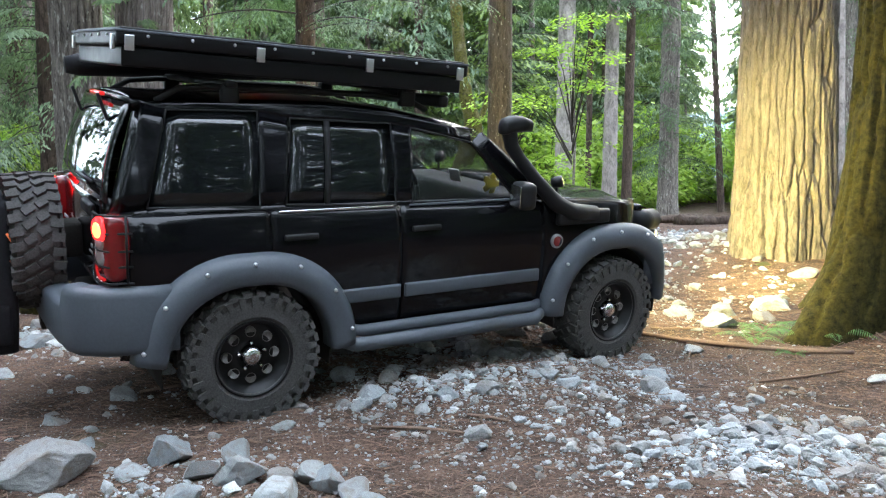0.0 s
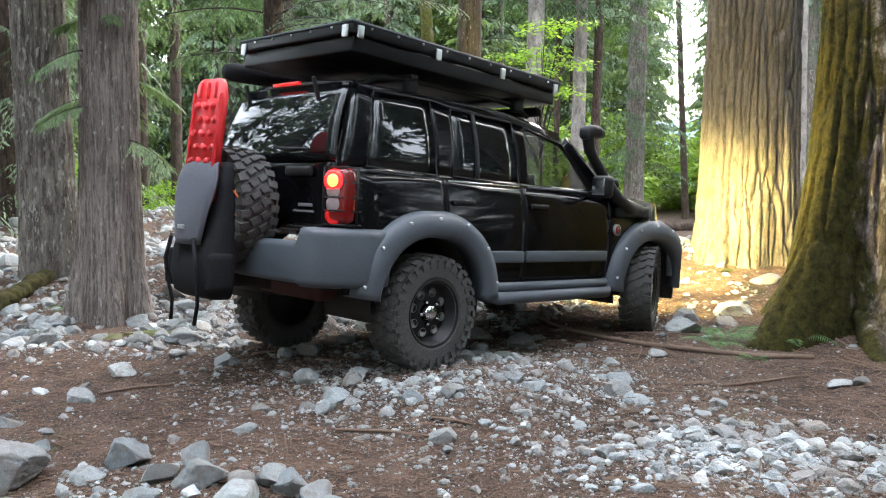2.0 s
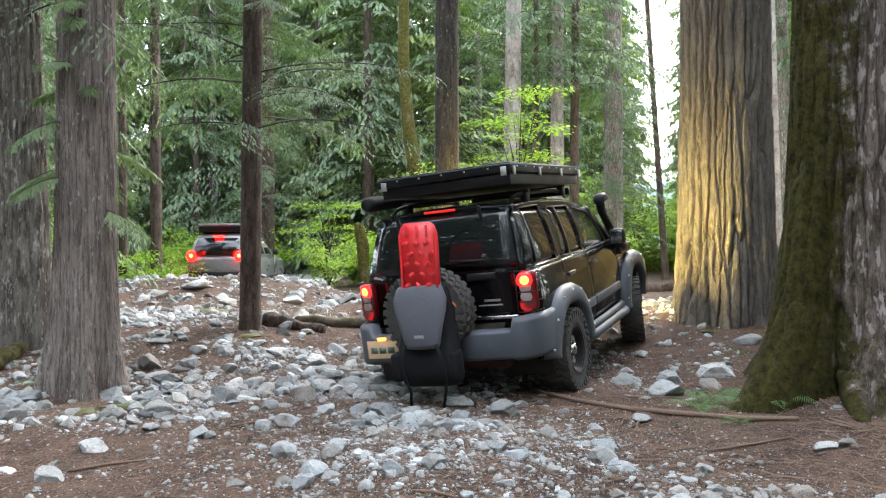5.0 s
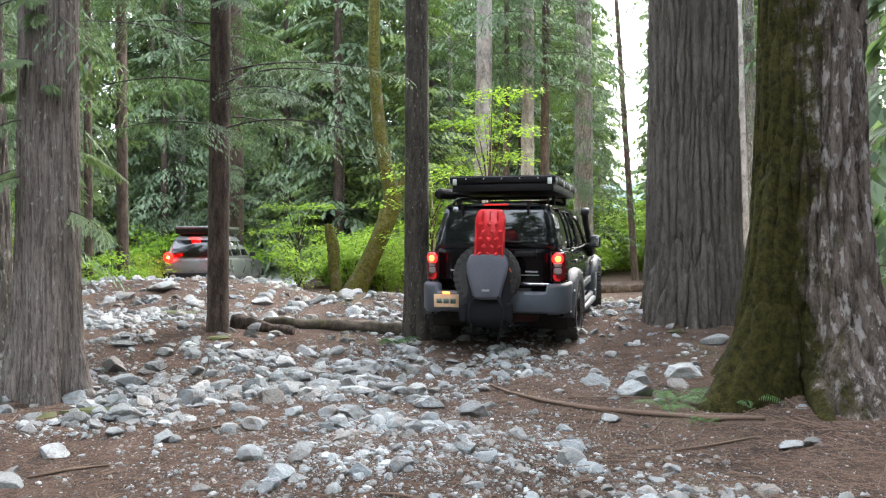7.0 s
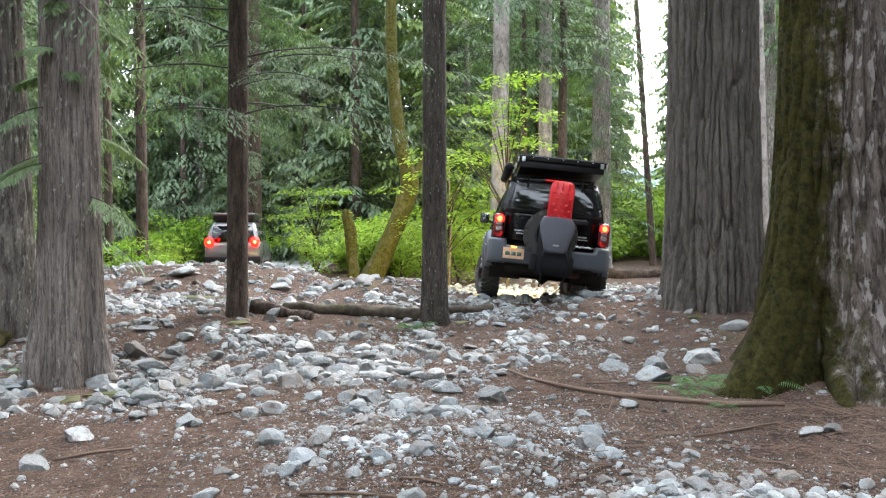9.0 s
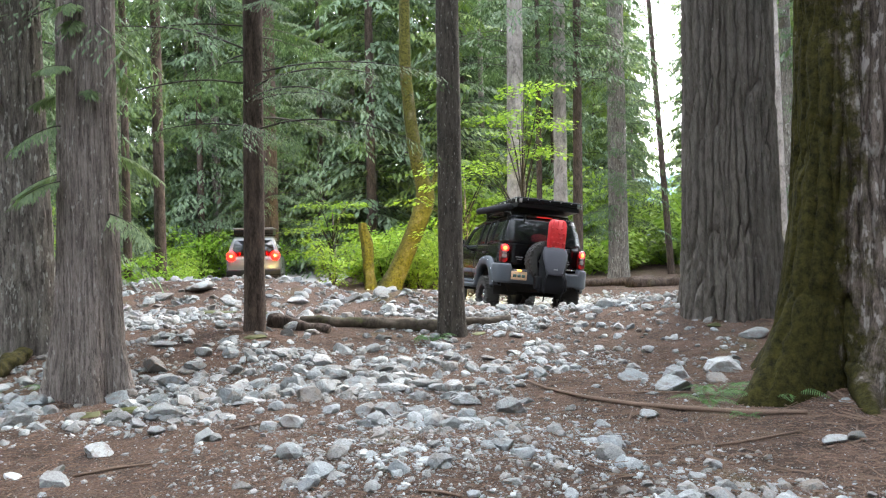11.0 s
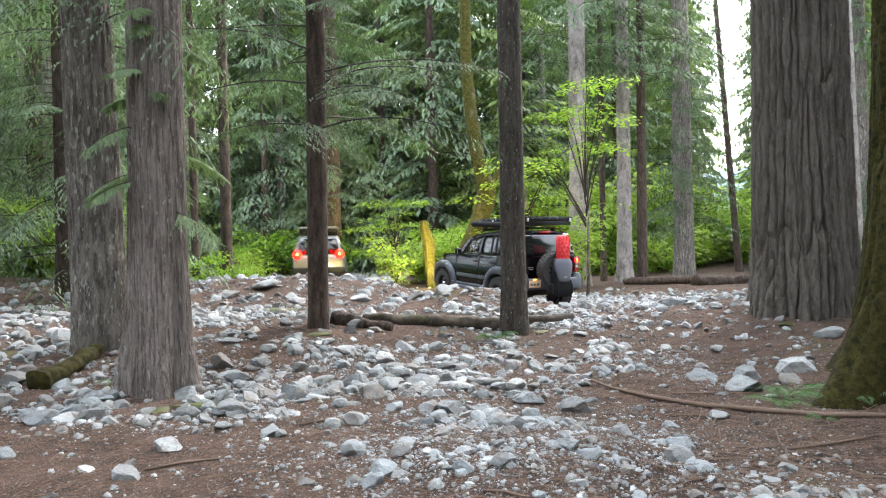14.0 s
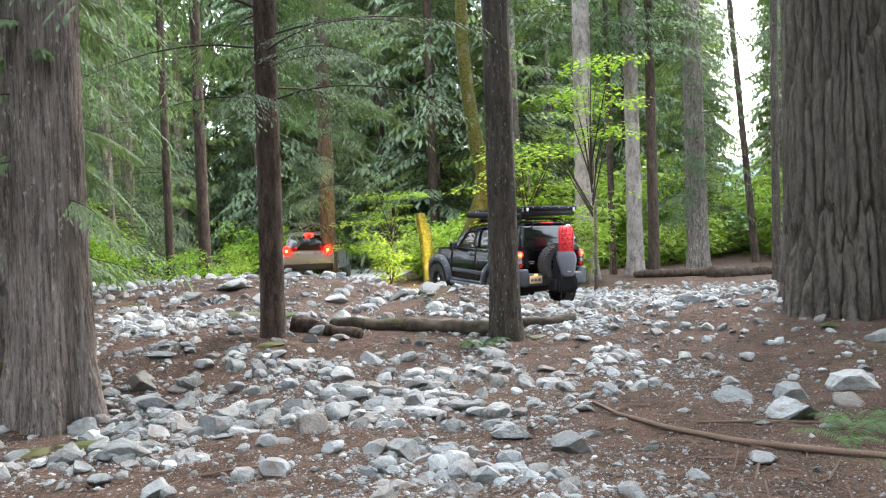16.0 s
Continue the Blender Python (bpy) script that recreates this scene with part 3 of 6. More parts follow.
def side_panel(s, y0, y1):
    n = max(4, int((y1 - y0) / 0.035))
    rows = []
    for i in range(n + 1):
        y = y0 + (y1 - y0) * i / n
        a, b = low_edge(y), belt(y)
        rows.append([(s * half_width(y, a + (b - a) * j / 9), y, a + (b - a) * j / 9) for j in range(10)])
    return sheet(rows, 0.02)


def house_patch(s, corners, thick=0.03, nu=6, nv=6, lift=0.0):
    """corners in (y, z): lower rear, lower front, upper front, upper rear."""
    (ya, za), (yb, zb), (yc, zc), (yd, zd) = corners
    rows = []
    for i in range(nu + 1):
        u, row = i / nu, []
        for j in range(nv + 1):
            v = j / nv
            y = (ya + (yb - ya) * u) * (1 - v) + (yd + (yc - yd) * u) * v
            z = (za + (zb - za) * u) * (1 - v) + (zd + (zc - zd) * u) * v
            p = house(y, z, s)
            row.append((p[0] + s * lift, p[1], p[2]))
        rows.append(row)
    return sheet(rows, thick)


WINDOWS = {
    "front_window": [(-0.30, 1.235), (0.50, 1.215), (0.16, 1.60), (-0.265, 1.69)],
    "rear_window": [(-1.10, 1.275), (-0.41, 1.245), (-0.40, 1.712), (-1.03, 1.74)],
    "quarter_window": [(-1.84, 1.29), (-1.25, 1.27), (-1.215, 1.775), (-1.70, 1.78)],
}
WINDOW_TOPS = [(-1.80, 1.78), (-1.70, 1.78), (-1.46, 1.778), (-1.215, 1.775), (-1.03, 1.74), (-0.72, 1.726), (-0.40, 1.712), (-0.265, 1.69), (-0.05, 1.645), (0.16, 1.60)]


def roof_edge(y):
    return 1.815 - 0.125 * (max(0, y + 0.9) / 1.05) ** 1.6


def suv_side(suv, s):
    names = (("quarter_panel", -2.0, -1.20), ("rear_door", -1.194, -0.388), ("front_door", -0.382, 0.70), ("front_fender", 0.706, 1.80))
    made = {n: part(n, side_panel(s, a, b), PAINT, suv, "glossy black body panel") for n, a, b in names}
    q, f, w = WINDOWS["quarter_window"], WINDOWS["front_window"], WINDOWS["rear_window"]
    part("roof_rail_panel", sheet([[house(y, z + (roof_edge(y) - z) * k, s) for k in (0, 0.33, 0.67, 1)] for y, z in WINDOW_TOPS], 0.03), PAINT, suv)
    part("belt_panel", house_patch(s, [(-1.98, 1.215), (0.80, 1.215), (0.70, 1.25), (-1.96, 1.285)], nu=16, nv=2), PAINT, suv)
    part("rear_pillar", house_patch(s, [(-1.99, 1.27), q[0], q[3], (-1.82, 1.81)]), PAINT, suv)
    rows = []
    for k in (0, 0.2, 0.4, 0.6, 0.8, 1):
        a, b = Vector(house(-1.985 + 0.155 * k, 1.25 + 0.52 * k, s)), Vector((s * (0.712 - 0.085 * k), -2.018 + 0.155 * k, 1.25 + 0.52 * k))
        c = (a + b) / 2 + Vector((s * 0.02, -0.015, 0))
        rows.append([a + Vector((-s * 0.004, 0.02, 0)), a, c, b, b + Vector((-s * 0.02, 0, 0))])
    part("corner_panel", sheet(rows, 0.02), TINTED, suv)
    part("middle_pillar", house_patch(s, [q[1], w[0], w[3], q[2]]), PAINT, suv)
    part("door_pillar", house_patch(s, [w[1], f[0], f[3], w[2]]), PAINT, suv)
    part("windscreen_pillar", house_patch(s, [f[1], (0.78, 1.215), (0.25, 1.665), f[2]], lift=0.004), PAINT, suv)
    for n, c in WINDOWS.items():
        holder = {"front_window": "front_door", "rear_window": "rear_door", "quarter_window": "quarter_panel"}[n]
        g = part(n, house_patch(s, c, 0.006, lift=-0.012), CLEAR if n == "front_window" else TINTED, made[holder], "side window glass")
        bm = bmesh.new()
        ring = [house(y, z, s * 1.0) for y, z in c]
        pts = []
        for a, b in zip(ring, ring[1:] + ring[:1]):
            pts += [Vector(a).lerp(Vector(b), k / 6) for k in range(6)]
        tube(pts + pts[:1], 0.006, 6, bm)
        part("window_seal", bm, BLACK_PLASTIC, made[holder])
    # the upright bar that divides the glass of the rear door
    part("window_divider", house_patch(s, [(-0.870, 1.265), (-0.840, 1.265), (-0.795, 1.728), (-0.825, 1.730)], 0.016, 1, 6, 0.004), BLACK_PLASTIC, made["rear_door"])
    for n, y in (("front_door", -0.22), ("rear_door", -1.03)):
        x = half_width(y, 1.10)
        part("door_handle", rbox(s * (x + 0.016), y, 1.10, 0.024, 0.20, 0.036, 0.012), BLACK_PLASTIC, made[n], "black door handle")
        a, b = (-0.375, 0.66) if n == "front_door" else (-0.80, -0.395)
        part("door_moulding", rbox(s * (half_width(0, 0.72) + 0.012), (a + b) / 2, 0.73, 0.026, b - a - 0.01, 0.085, 0.012), PLASTIC, made[n], "grey rubbing strip")
        part("belt_moulding", rbox(s * 0.812, (-0.33 + 0.62) / 2 if n == "front_door" else -0.79, 1.238, 0.014, 0.93 if n == "front_door" else 0.72, 0.014, 0.005), CHROME if n != "front_door" else PLASTIC, made[n])
    # flared arches in grey plastic with rivets
    for c, name in ((-AXLE, "rear_arch"), (AXLE, "front_arch")):
        rows = []
        lo, hi = (5, 172) if c < 0 else (4, 176)
        for k in range(41):
            a = radians(lo + (hi - lo) * k / 40)
            ca, sa = math.cos(a), math.sin(a)
            square = 1 + 0.05 * abs(math.sin(2 * a))
            row = []
            for r, x in ((0.455, 0.80), (0.462, 0.925), (0.485, 0.945), (0.55, 0.945), (0.605, 0.928), (0.632, 0.872), (0.622, 0.80)):
                y = c + r * square * ca
                x = x - max(0, (abs(y) - 1.75)) * (0.25 if y < 0 else 0.6)
                row.append((s * x, y, 0.40 + r * square * sa * 1.0))
            rows.append(row)
        arch = part(name, sheet(rows, 0.006), PLASTIC, suv, "flared grey plastic wheel arch with rivets")
        for k in range(7):
            a = radians(15 + 25 * k)
            y, z = c + 0.585 * (1 + 0.05 * abs(math.sin(2 * a))) * math.cos(a), 0.40 + 0.585 * (1 + 0.05 * abs(math.sin(2 * a))) * math.sin(a)
            m = Matrix.Translation((s * (0.934 - max(0, abs(y) - 1.75) * (0.25 if y < 0 else 0.6)), y, z))
            part("rivet", lathe([(0.012, -0.004), (0.011, 0.010 * s), (0.005, 0.014 * s)], 10, m=m), ALU, arch)
        # the dark wheel well behind it
        rows = []
        for k in range(21):
            a = radians(-10 + 200 * k / 20)
            rows.append([(s * x, c + 0.49 * math.cos(a), 0.41 + 0.49 * math.sin(a)) for x in (0.84, 0.6, 0.38)])
        rows2 = sheet(rows, 0.01)
        part("wheel_well", rows2, UNDER, suv)
    # step rail
    bm = tube([(s * 0.80, -0.80, 0.46), (s * 0.905, -0.70, 0.44), (s * 0.915, 0.62, 0.44), (s * 0.82, 0.76, 0.47)], 0.045, 12)
    rail = part("step_rail", bm, PLASTIC, suv, "grey plastic rocker step")
    part("rail_brace", tube([(s * 0.82, -0.78, 0.52), (s * 0.885, -0.66, 0.515), (s * 0.885, 0.62, 0.515), (s * 0.82, 0.72, 0.52)], 0.035, 10), PLASTIC, rail)
    part("rocker", rbox(s * 0.76, 0, 0.52, 0.14, 1.66, 0.10, 0.03), PAINT, suv)
    # mirror
    mirror = part("side_mirror", rbox(s * 0.965, 0.42, 1.285, 0.16, 0.12, 0.175, 0.045, (0, 0, -8 * s), 3), BLACK_PLASTIC, suv, "black side mirror")
    part("mirror_glass", rbox(s * 0.967, 0.356, 1.285, 0.125, 0.008, 0.135, 0.003, (0, 0, -8 * s)), CHROME, mirror)
    part("mirror_arm", tube([(s * 0.78, 0.45, 1.22), (s * 0.86, 0.43, 1.23), (s * 0.92, 0.42, 1.25)], 0.025, 8), BLACK_PLASTIC, mirror)
    # tail lamp with a guard
    lamp = part("tail_lamp", rbox(s * 0.770, -2.005, 1.095, 0.16, 0.13, 0.345, 0.06, (0, 0, 18 * s), 4), LENS_RED, suv, "red tail lamp behind a black guard")
    face = Euler((0, 0, radians(-90 + 18 * s))).to_matrix().to_4x4()
    for name, z, r, deep, mat, tip in (("upper_lens", 1.190, 0.070, 0.022, TAIL_RED, "lit red lens"), ("lamp_bulb", 1.190, 0.042, 0.034, TAIL_GLOW, "glowing centre of the lens"),
                                       ("lower_lens", 0.985, 0.060, 0.010, LENS_LOW, "red lower lens")):
        part(name, lathe([(r, 0.0), (r * 0.94, deep * 0.7), (r * 0.5, deep)], 20, m=Matrix.Translation((s * 0.762, -2.062, z)) @ face), mat, lamp, tip)
    for z in (1.130, 1.050):
        part("reverse_lens", lathe([(0.052, 0.0), (0.048, 0.012), (0.024, 0.016)], 18, m=Matrix.Translation((s * 0.764, -2.064, z)) @ face), LENS_CLEAR, lamp, "clear reversing lens")
    for z in (0.925, 1.01, 1.09, 1.18, 1.27):
        part("guard_bar", tube([(s * 0.685, -2.082, z), (s * 0.78, -2.078, z), (s * 0.838, -2.045, z), (s * 0.862, -1.93, z)], 0.006, 6), BLACK_PLASTIC, lamp)
    for y, x in ((-2.084, 0.688), (-1.96, 0.858)):
        part("guard_post", tube([(s * x, y, 0.925), (s * x, y, 1.27)], 0.007, 6), BLACK_PLASTIC, lamp)
    # round lamp deep in its hood, with its hood; turn lamp
    m = Matrix.Translation((s * 0.54, 1.86, 0.96)) @ Euler((0, radians(1), radians(97 + 6 * s))).to_matrix().to_4x4()
    lamp = part("headlamp", lathe([(0.0, -0.02), (0.082, -0.02), (0.084, 0.22), (0.074, 0.22), (0.072, 0.05), (0.0, 0.05)], 28, m=m, cap=False), BLACK_PLASTIC, suv, "round headlamp in a black hood")
    part("headlamp_lens", lathe([(0.027, 0.052), (0.022, 0.060)], 24, m=m), HEAD_GLOW, lamp, "lit yellow headlamp lens")
    # added unhooded lens, gives the wide weak light that the hooded beam lacks
    spill = part("spill_lamp", lathe([(0.075, -0.03), (0.075, 0.02), (0.066, 0.03)], 20, m=Matrix.Translation((s * 0.42, 2.10, 0.64)) @ Euler((0, 0, radians(90))).to_matrix().to_4x4()), BLACK_PLASTIC, suv, "added round spill lamp in the bumper")
    part("spill_lens", lathe([(0.060, 0.032), (0.054, 0.040)], 20, m=Matrix.Translation((s * 0.42, 2.10, 0.64)) @ Euler((0, 0, radians(90))).to_matrix().to_4x4()), WIDE_GLOW, spill, "yellow lens of the added spill lamp")
    # added fill, throws yellow light sideways onto the nearest trunks, no known lamp
    m = Matrix.Translation((s * 0.62, 1.98, 0.84)) @ Euler((0, 0, radians(90 - 48 * s))).to_matrix().to_4x4()
    corner = part("corner_fill", lathe([(0.060, -0.06), (0.062, 0.0), (0.054, 0.012)], 20, m=m), BLACK_PLASTIC, suv, "added round fill lamp beside the grille")
    part("corner_fill_lens", lathe([(0.050, 0.014), (0.045, 0.020)], 20, m=m), CORNER_FILL_GLOW, corner, "yellow lens of the added corner fill")
    m = Matrix.Translation((s * 0.765, 0.86, 1.33)) @ Euler((0, 0, radians(90 - 42 * s))).to_matrix().to_4x4() @ Euler((0, radians(-14), 0)).to_matrix().to_4x4()
    pod = part("ditch_lamp", lathe([(0.0, -0.05), (0.034, -0.045), (0.040, 0.0), (0.040, 0.035), (0.034, 0.035), (0.034, 0.004), (0.0, 0.004)], 20, m=m, cap=False), BLACK_PLASTIC, suv, "small round lamp beside the bonnet")
    part("ditch_bracket", tube([(s * 0.765, 0.86, 1.20), (s * 0.765, 0.85, 1.30)], 0.010, 8), BLACK_PLASTIC, pod)
    part("ditch_lens", lathe([(0.032, 0.006), (0.028, 0.010)], 18, m=m), DITCH_GLOW, pod, "lit yellow lens")
    part("turn_lamp", rbox(s * 0.785, 1.885, 0.615, 0.08, 0.10, 0.085, 0.02, (0, 0, 35 * s)), AMBER_GLOW, suv, "lit amber turn lamp")
    return made


def build_suv():
    suv = tagged(new("off_road_car"), "black off-road car with roof tent, snorkel and spare wheel", "car")
    sides = {s: suv_side(suv, s) for s in (1, -1)}
    # roof, rear end, glass
    rows = []
    for i in range(15):
        y = -1.85 + 2.05 * i / 14
        edge = 0.642 - 0.03 * max(0, (-1.6 - y) / 0.25) + 0.032 * max(0, y + 0.9)
        top = roof_edge(y) + 0.043
        rows.append([(edge * u, y, top - 0.045 * abs(u) ** 2.5) for u in (-1, -0.8, -0.5, -0.2, 0, 0.2, 0.5, 0.8, 1)])
    roof = part("roof", sheet(rows, 0.03), PAINT, suv, "black roof panel")
    part("windscreen", sheet([[(x * (0.70 - 0.05 * k), 0.80 - 0.58 * k + 0.05 * (1 - x * x), 1.20 + 0.48 * k) for x in (-1, -0.6, -0.2, 0.2, 0.6, 1)] for k in (0, 0.25, 0.5, 0.75, 1)], 0.006), CLEAR, suv, "windscreen glass")
    gate_rows = [[(x * 0.70, -2.015 - 0.025 * (1 - x * x), z) for x in (-1, -0.7, -0.35, 0, 0.35, 0.7, 1)] for z in (0.84, 0.95, 1.1, 1.25, 1.33)]
    gate = part("tailgate", sheet(gate_rows, 0.03), PAINT, suv, "black swing tailgate")
    win_rows = [[(x * (0.715 - 0.085 * k), -2.026 + 0.150 * k - 0.03 * (1 - x * x) - 0.028 * math.sin(math.pi * k), 1.315 + 0.495 * k) for x in (-1, -0.85, -0.7, -0.35, 0, 0.35, 0.7, 0.85, 1)] for k in (0, 0.12, 0.25, 0.4, 0.55, 0.7, 0.85, 1)]
    part("tailgate_glass", sheet(win_rows, 0.008), TINTED, gate, "tinted rear window")
    part("roof_lip", sheet([[(x * 0.625, -1.868 - 0.010 * k, 1.800 + 0.038 * k - 0.02 * x * x) for x in (-1, -0.5, 0, 0.5, 1)] for k in (0, 0.5, 1)], 0.05), PAINT, suv)
    part("brake_lamp", rbox(0, -1.918, 1.832, 0.30, 0.03, 0.022, 0.008), BRAKE_GLOW_LOW, suv, "high brake lamp")
    part("gate_handle", rbox(0.38, -2.055, 1.245, 0.27, 0.035, 0.065, 0.02), BLACK_PLASTIC, gate, "black tailgate handle")
    part("wiper", tube([(0.10, -2.06, 1.40), (0.25, -2.05, 1.39), (0.44, -2.04, 1.385)], 0.010, 6), BLACK_PLASTIC, gate)
    for s in (1, -1):
        part("glass_hinge", rbox(s * 0.40, -1.965, 1.775, 0.030, 0.018, 0.15, 0.006, (18, 0, 0)), BLACK_PLASTIC, gate)
    for x, z, w in ((0.45, 1.035, 0.15), (0.43, 0.995, 0.22), (-0.47, 1.045, 0.14), (-0.46, 1.005, 0.10)):
        part("badge_bar", rbox(x, -2.047, z, w, 0.006, 0.020 if w < 0.2 else 0.012, 0.002), BADGE, gate)
    part("tail_trim", rbox(0.44, -2.05, 0.888, 0.46, 0.03, 0.03, 0.008), CHROME, gate, "dull chrome strip")
    # rear bumper wraps the corners
    path = [(0.835, -1.72), (0.83, -1.88), (0.805, -2.05), (0.74, -2.15), (0.662, -2.18), (0.640, -2.185), (0.60, -2.195), (0.3, -2.215), (0, -2.22)]
    path = path + [(-x, y) for x, y in path[-2::-1]]
    secs = []
    for i, (x, y) in enumerate(path):
        a, b = path[max(0, i - 1)], path[min(len(path) - 1, i + 1)]
        d = Vector((b[0] - a[0], b[1] - a[1])).normalized()
        nrm = Vector((-d.y, d.x)) * (-1 if i < 0 else 1)
        flat = 1.0 if abs(x) > 0.65 else 0.70
        secs.append([(x + nrm.x * u, y + nrm.y * u, 0.725 + (v * flat) - (0.036 if flat < 1 else 0)) for u, v in rounded(0.15, 0.36, 0.05)])
    bumper = part("rear_bumper", loft(secs), PLASTIC, suv, "grey plastic rear bumper")
    part("tow_bar", rbox(0, -2.17, 0.53, 0.10, 0.22, 0.09, 0.01), UNDER, suv)
    plate = part("number_plate", rbox(-0.53, -2.300, 0.70, 0.305, 0.008, 0.155, 0.004), PLATE_PAPER, bumper, "pale number plate with plain bars")
    for k in range(3):
        part("plate_bar", rbox(-0.615 + 0.085 * k, -2.306, 0.695, 0.065, 0.004, 0.055, 0), PLATE_INK, plate)
    part("plate_lamp", rbox(-0.53, -2.300, 0.795, 0.08, 0.02, 0.02, 0.006), AMBER_GLOW, bumper)
    # bonnet, grille, front bumper
    rows = []
    for i in range(11):
        k = i / 10
        y = 0.80 + 1.06 * k
        w = 0.70 - 0.22 * k ** 2.2
        rows.append([(w * u, y, 1.235 - 0.115 * k ** 1.6 - 0.05 * abs(u) ** 3 + (0.018 if abs(u) < 0.5 else 0)) for u in (-1, -0.85, -0.6, -0.3, 0, 0.3, 0.6, 0.85, 1)])
    part("bonnet", sheet(rows, 0.03), PAINT, suv, "glossy black bonnet")
    for s in (1, -1):
        part("fender_top", sheet([[(s * (0.70 - 0.22 * k ** 2.2 - 0.01), 0.80 + 1.0 * k, 1.185 - 0.115 * k ** 1.6), (s * half_width(0.80 + 1.0 * k, belt(0.80 + 1.0 * k)), 0.80 + 1.0 * k, belt(0.80 + 1.0 * k) - 0.01)] for k in (0, 0.15, 0.3, 0.45, 0.6, 0.75, 0.9, 1)], 0.02), PAINT, suv)
    front = part("grille_panel", rbox(0, 1.88, 0.92, 1.10, 0.07, 0.34, 0.05, None, 3), PAINT, suv)
    for k in range(7):
        part("grille_slot", rbox(-0.27 + 0.09 * k, 1.916, 0.94, 0.05, 0.012, 0.20, 0.01), BLACK_PLASTIC, front)
    secs = []
    for x, y in ((-0.85, 1.72), (-0.81, 1.83), (-0.68, 1.96), (-0.4, 2.05), (0, 2.08), (0.4, 2.05), (0.68, 1.96), (0.81, 1.83), (0.85, 1.72)):
        secs.append([(x, y + u, 0.66 + v) for u, v in rounded(0.12, 0.24, 0.04)])
    part("front_bumper", loft(secs), PLASTIC, suv, "grey plastic front bumper")
    # underneath
    part("floor_pan", rbox(0, -0.05, 0.56, 1.30, 3.9, 0.10, 0.03), UNDER, suv)
    part("fuel_tank", rbox(0.15, -1.72, 0.50, 0.7, 0.5, 0.16, 0.05), RUST, suv, "rusty red tank shield")
    part("rear_axle", tube([(-0.70, -AXLE, 0.385), (-0.1, -AXLE, 0.385), (0, -AXLE, 0.385), (0.1, -AXLE, 0.385), (0.70, -AXLE, 0.385)], [0.04, 0.045, 0.13, 0.045, 0.04], 12), UNDER, suv)
    part("front_axle", tube([(-0.70, AXLE, 0.385), (0.70, AXLE, 0.385)], 0.04, 10), UNDER, suv)
    part("muffler", lathe([(0.03, -0.32), (0.10, -0.28), (0.10, 0.28), (0.03, 0.32)], 18, m=Matrix.Translation((-0.3, -1.88, 0.50))), UNDER, suv)
    for s in (1, -1):
        part("shock_absorber", tube([(s * 0.55, -1.45, 0.36), (s * 0.50, -1.52, 0.72)], 0.03, 8), UNDER, suv)
    # seats and dashboard, seen through the glass
    for x in (-0.36, 0.36):
        seat = part("front_seat", rbox(x, -0.22, 0.95, 0.50, 0.50, 0.18, 0.06, None, 3), SEAT, suv, "dark cloth seat")
        part("seat_back", rbox(x, -0.46, 1.26, 0.48, 0.15, 0.56, 0.06, (-12, 0, 0), 3), SEAT, seat)
        part("headrest", rbox(x, -0.55, 1.58, 0.26, 0.09, 0.16, 0.04, (-8, 0, 0), 3), SEAT, seat)
    bench = part("rear_bench", rbox(0, -1.12, 1.20, 1.25, 0.16, 0.60, 0.06, (-12, 0, 0), 3), SEAT, suv, "dark cloth bench back")
    part("bench_seat", rbox(0, -0.92, 0.92, 1.25, 0.48, 0.16, 0.05), SEAT, bench)
    dash = part("dashboard", rbox(0, 0.56, 1.13, 1.40, 0.38, 0.24, 0.07, None, 3), BLACK_PLASTIC, suv, "black dashboard")
    part("steering_wheel", tube([(-0.36 + 0.185 * math.cos(a), 0.30 - 0.06 * math.sin(a), 1.20 + 0.175 * math.sin(a)) for a in (2 * math.pi * k / 24 for k in range(25))], 0.016, 8), BLACK_PLASTIC, dash)
    part("phone_holder", rbox(0.28, 0.34, 1.33, 0.10, 0.015, 0.09, 0.008, (20, 0, 10)), WHITE_PLASTIC, dash, "white phone holder")
    bm = rbox(0.60, 0.42, 1.31, 0.012, 0.085, 0.07, 0.01)
    for k in range(5):
        rbox(0.60, 0.42 + 0.045 * math.cos(k * 1.25), 1.31 + 0.05 * math.sin(k * 1.25), 0.010, 0.04, 0.04, 0.01, (k * 40, 0, 0), 2, bm)
    part("hanging_tag", bm, YELLOW, dash, "yellow leaf-shaped tag")
    return suv, sides


suv, suv_sides = build_suv()


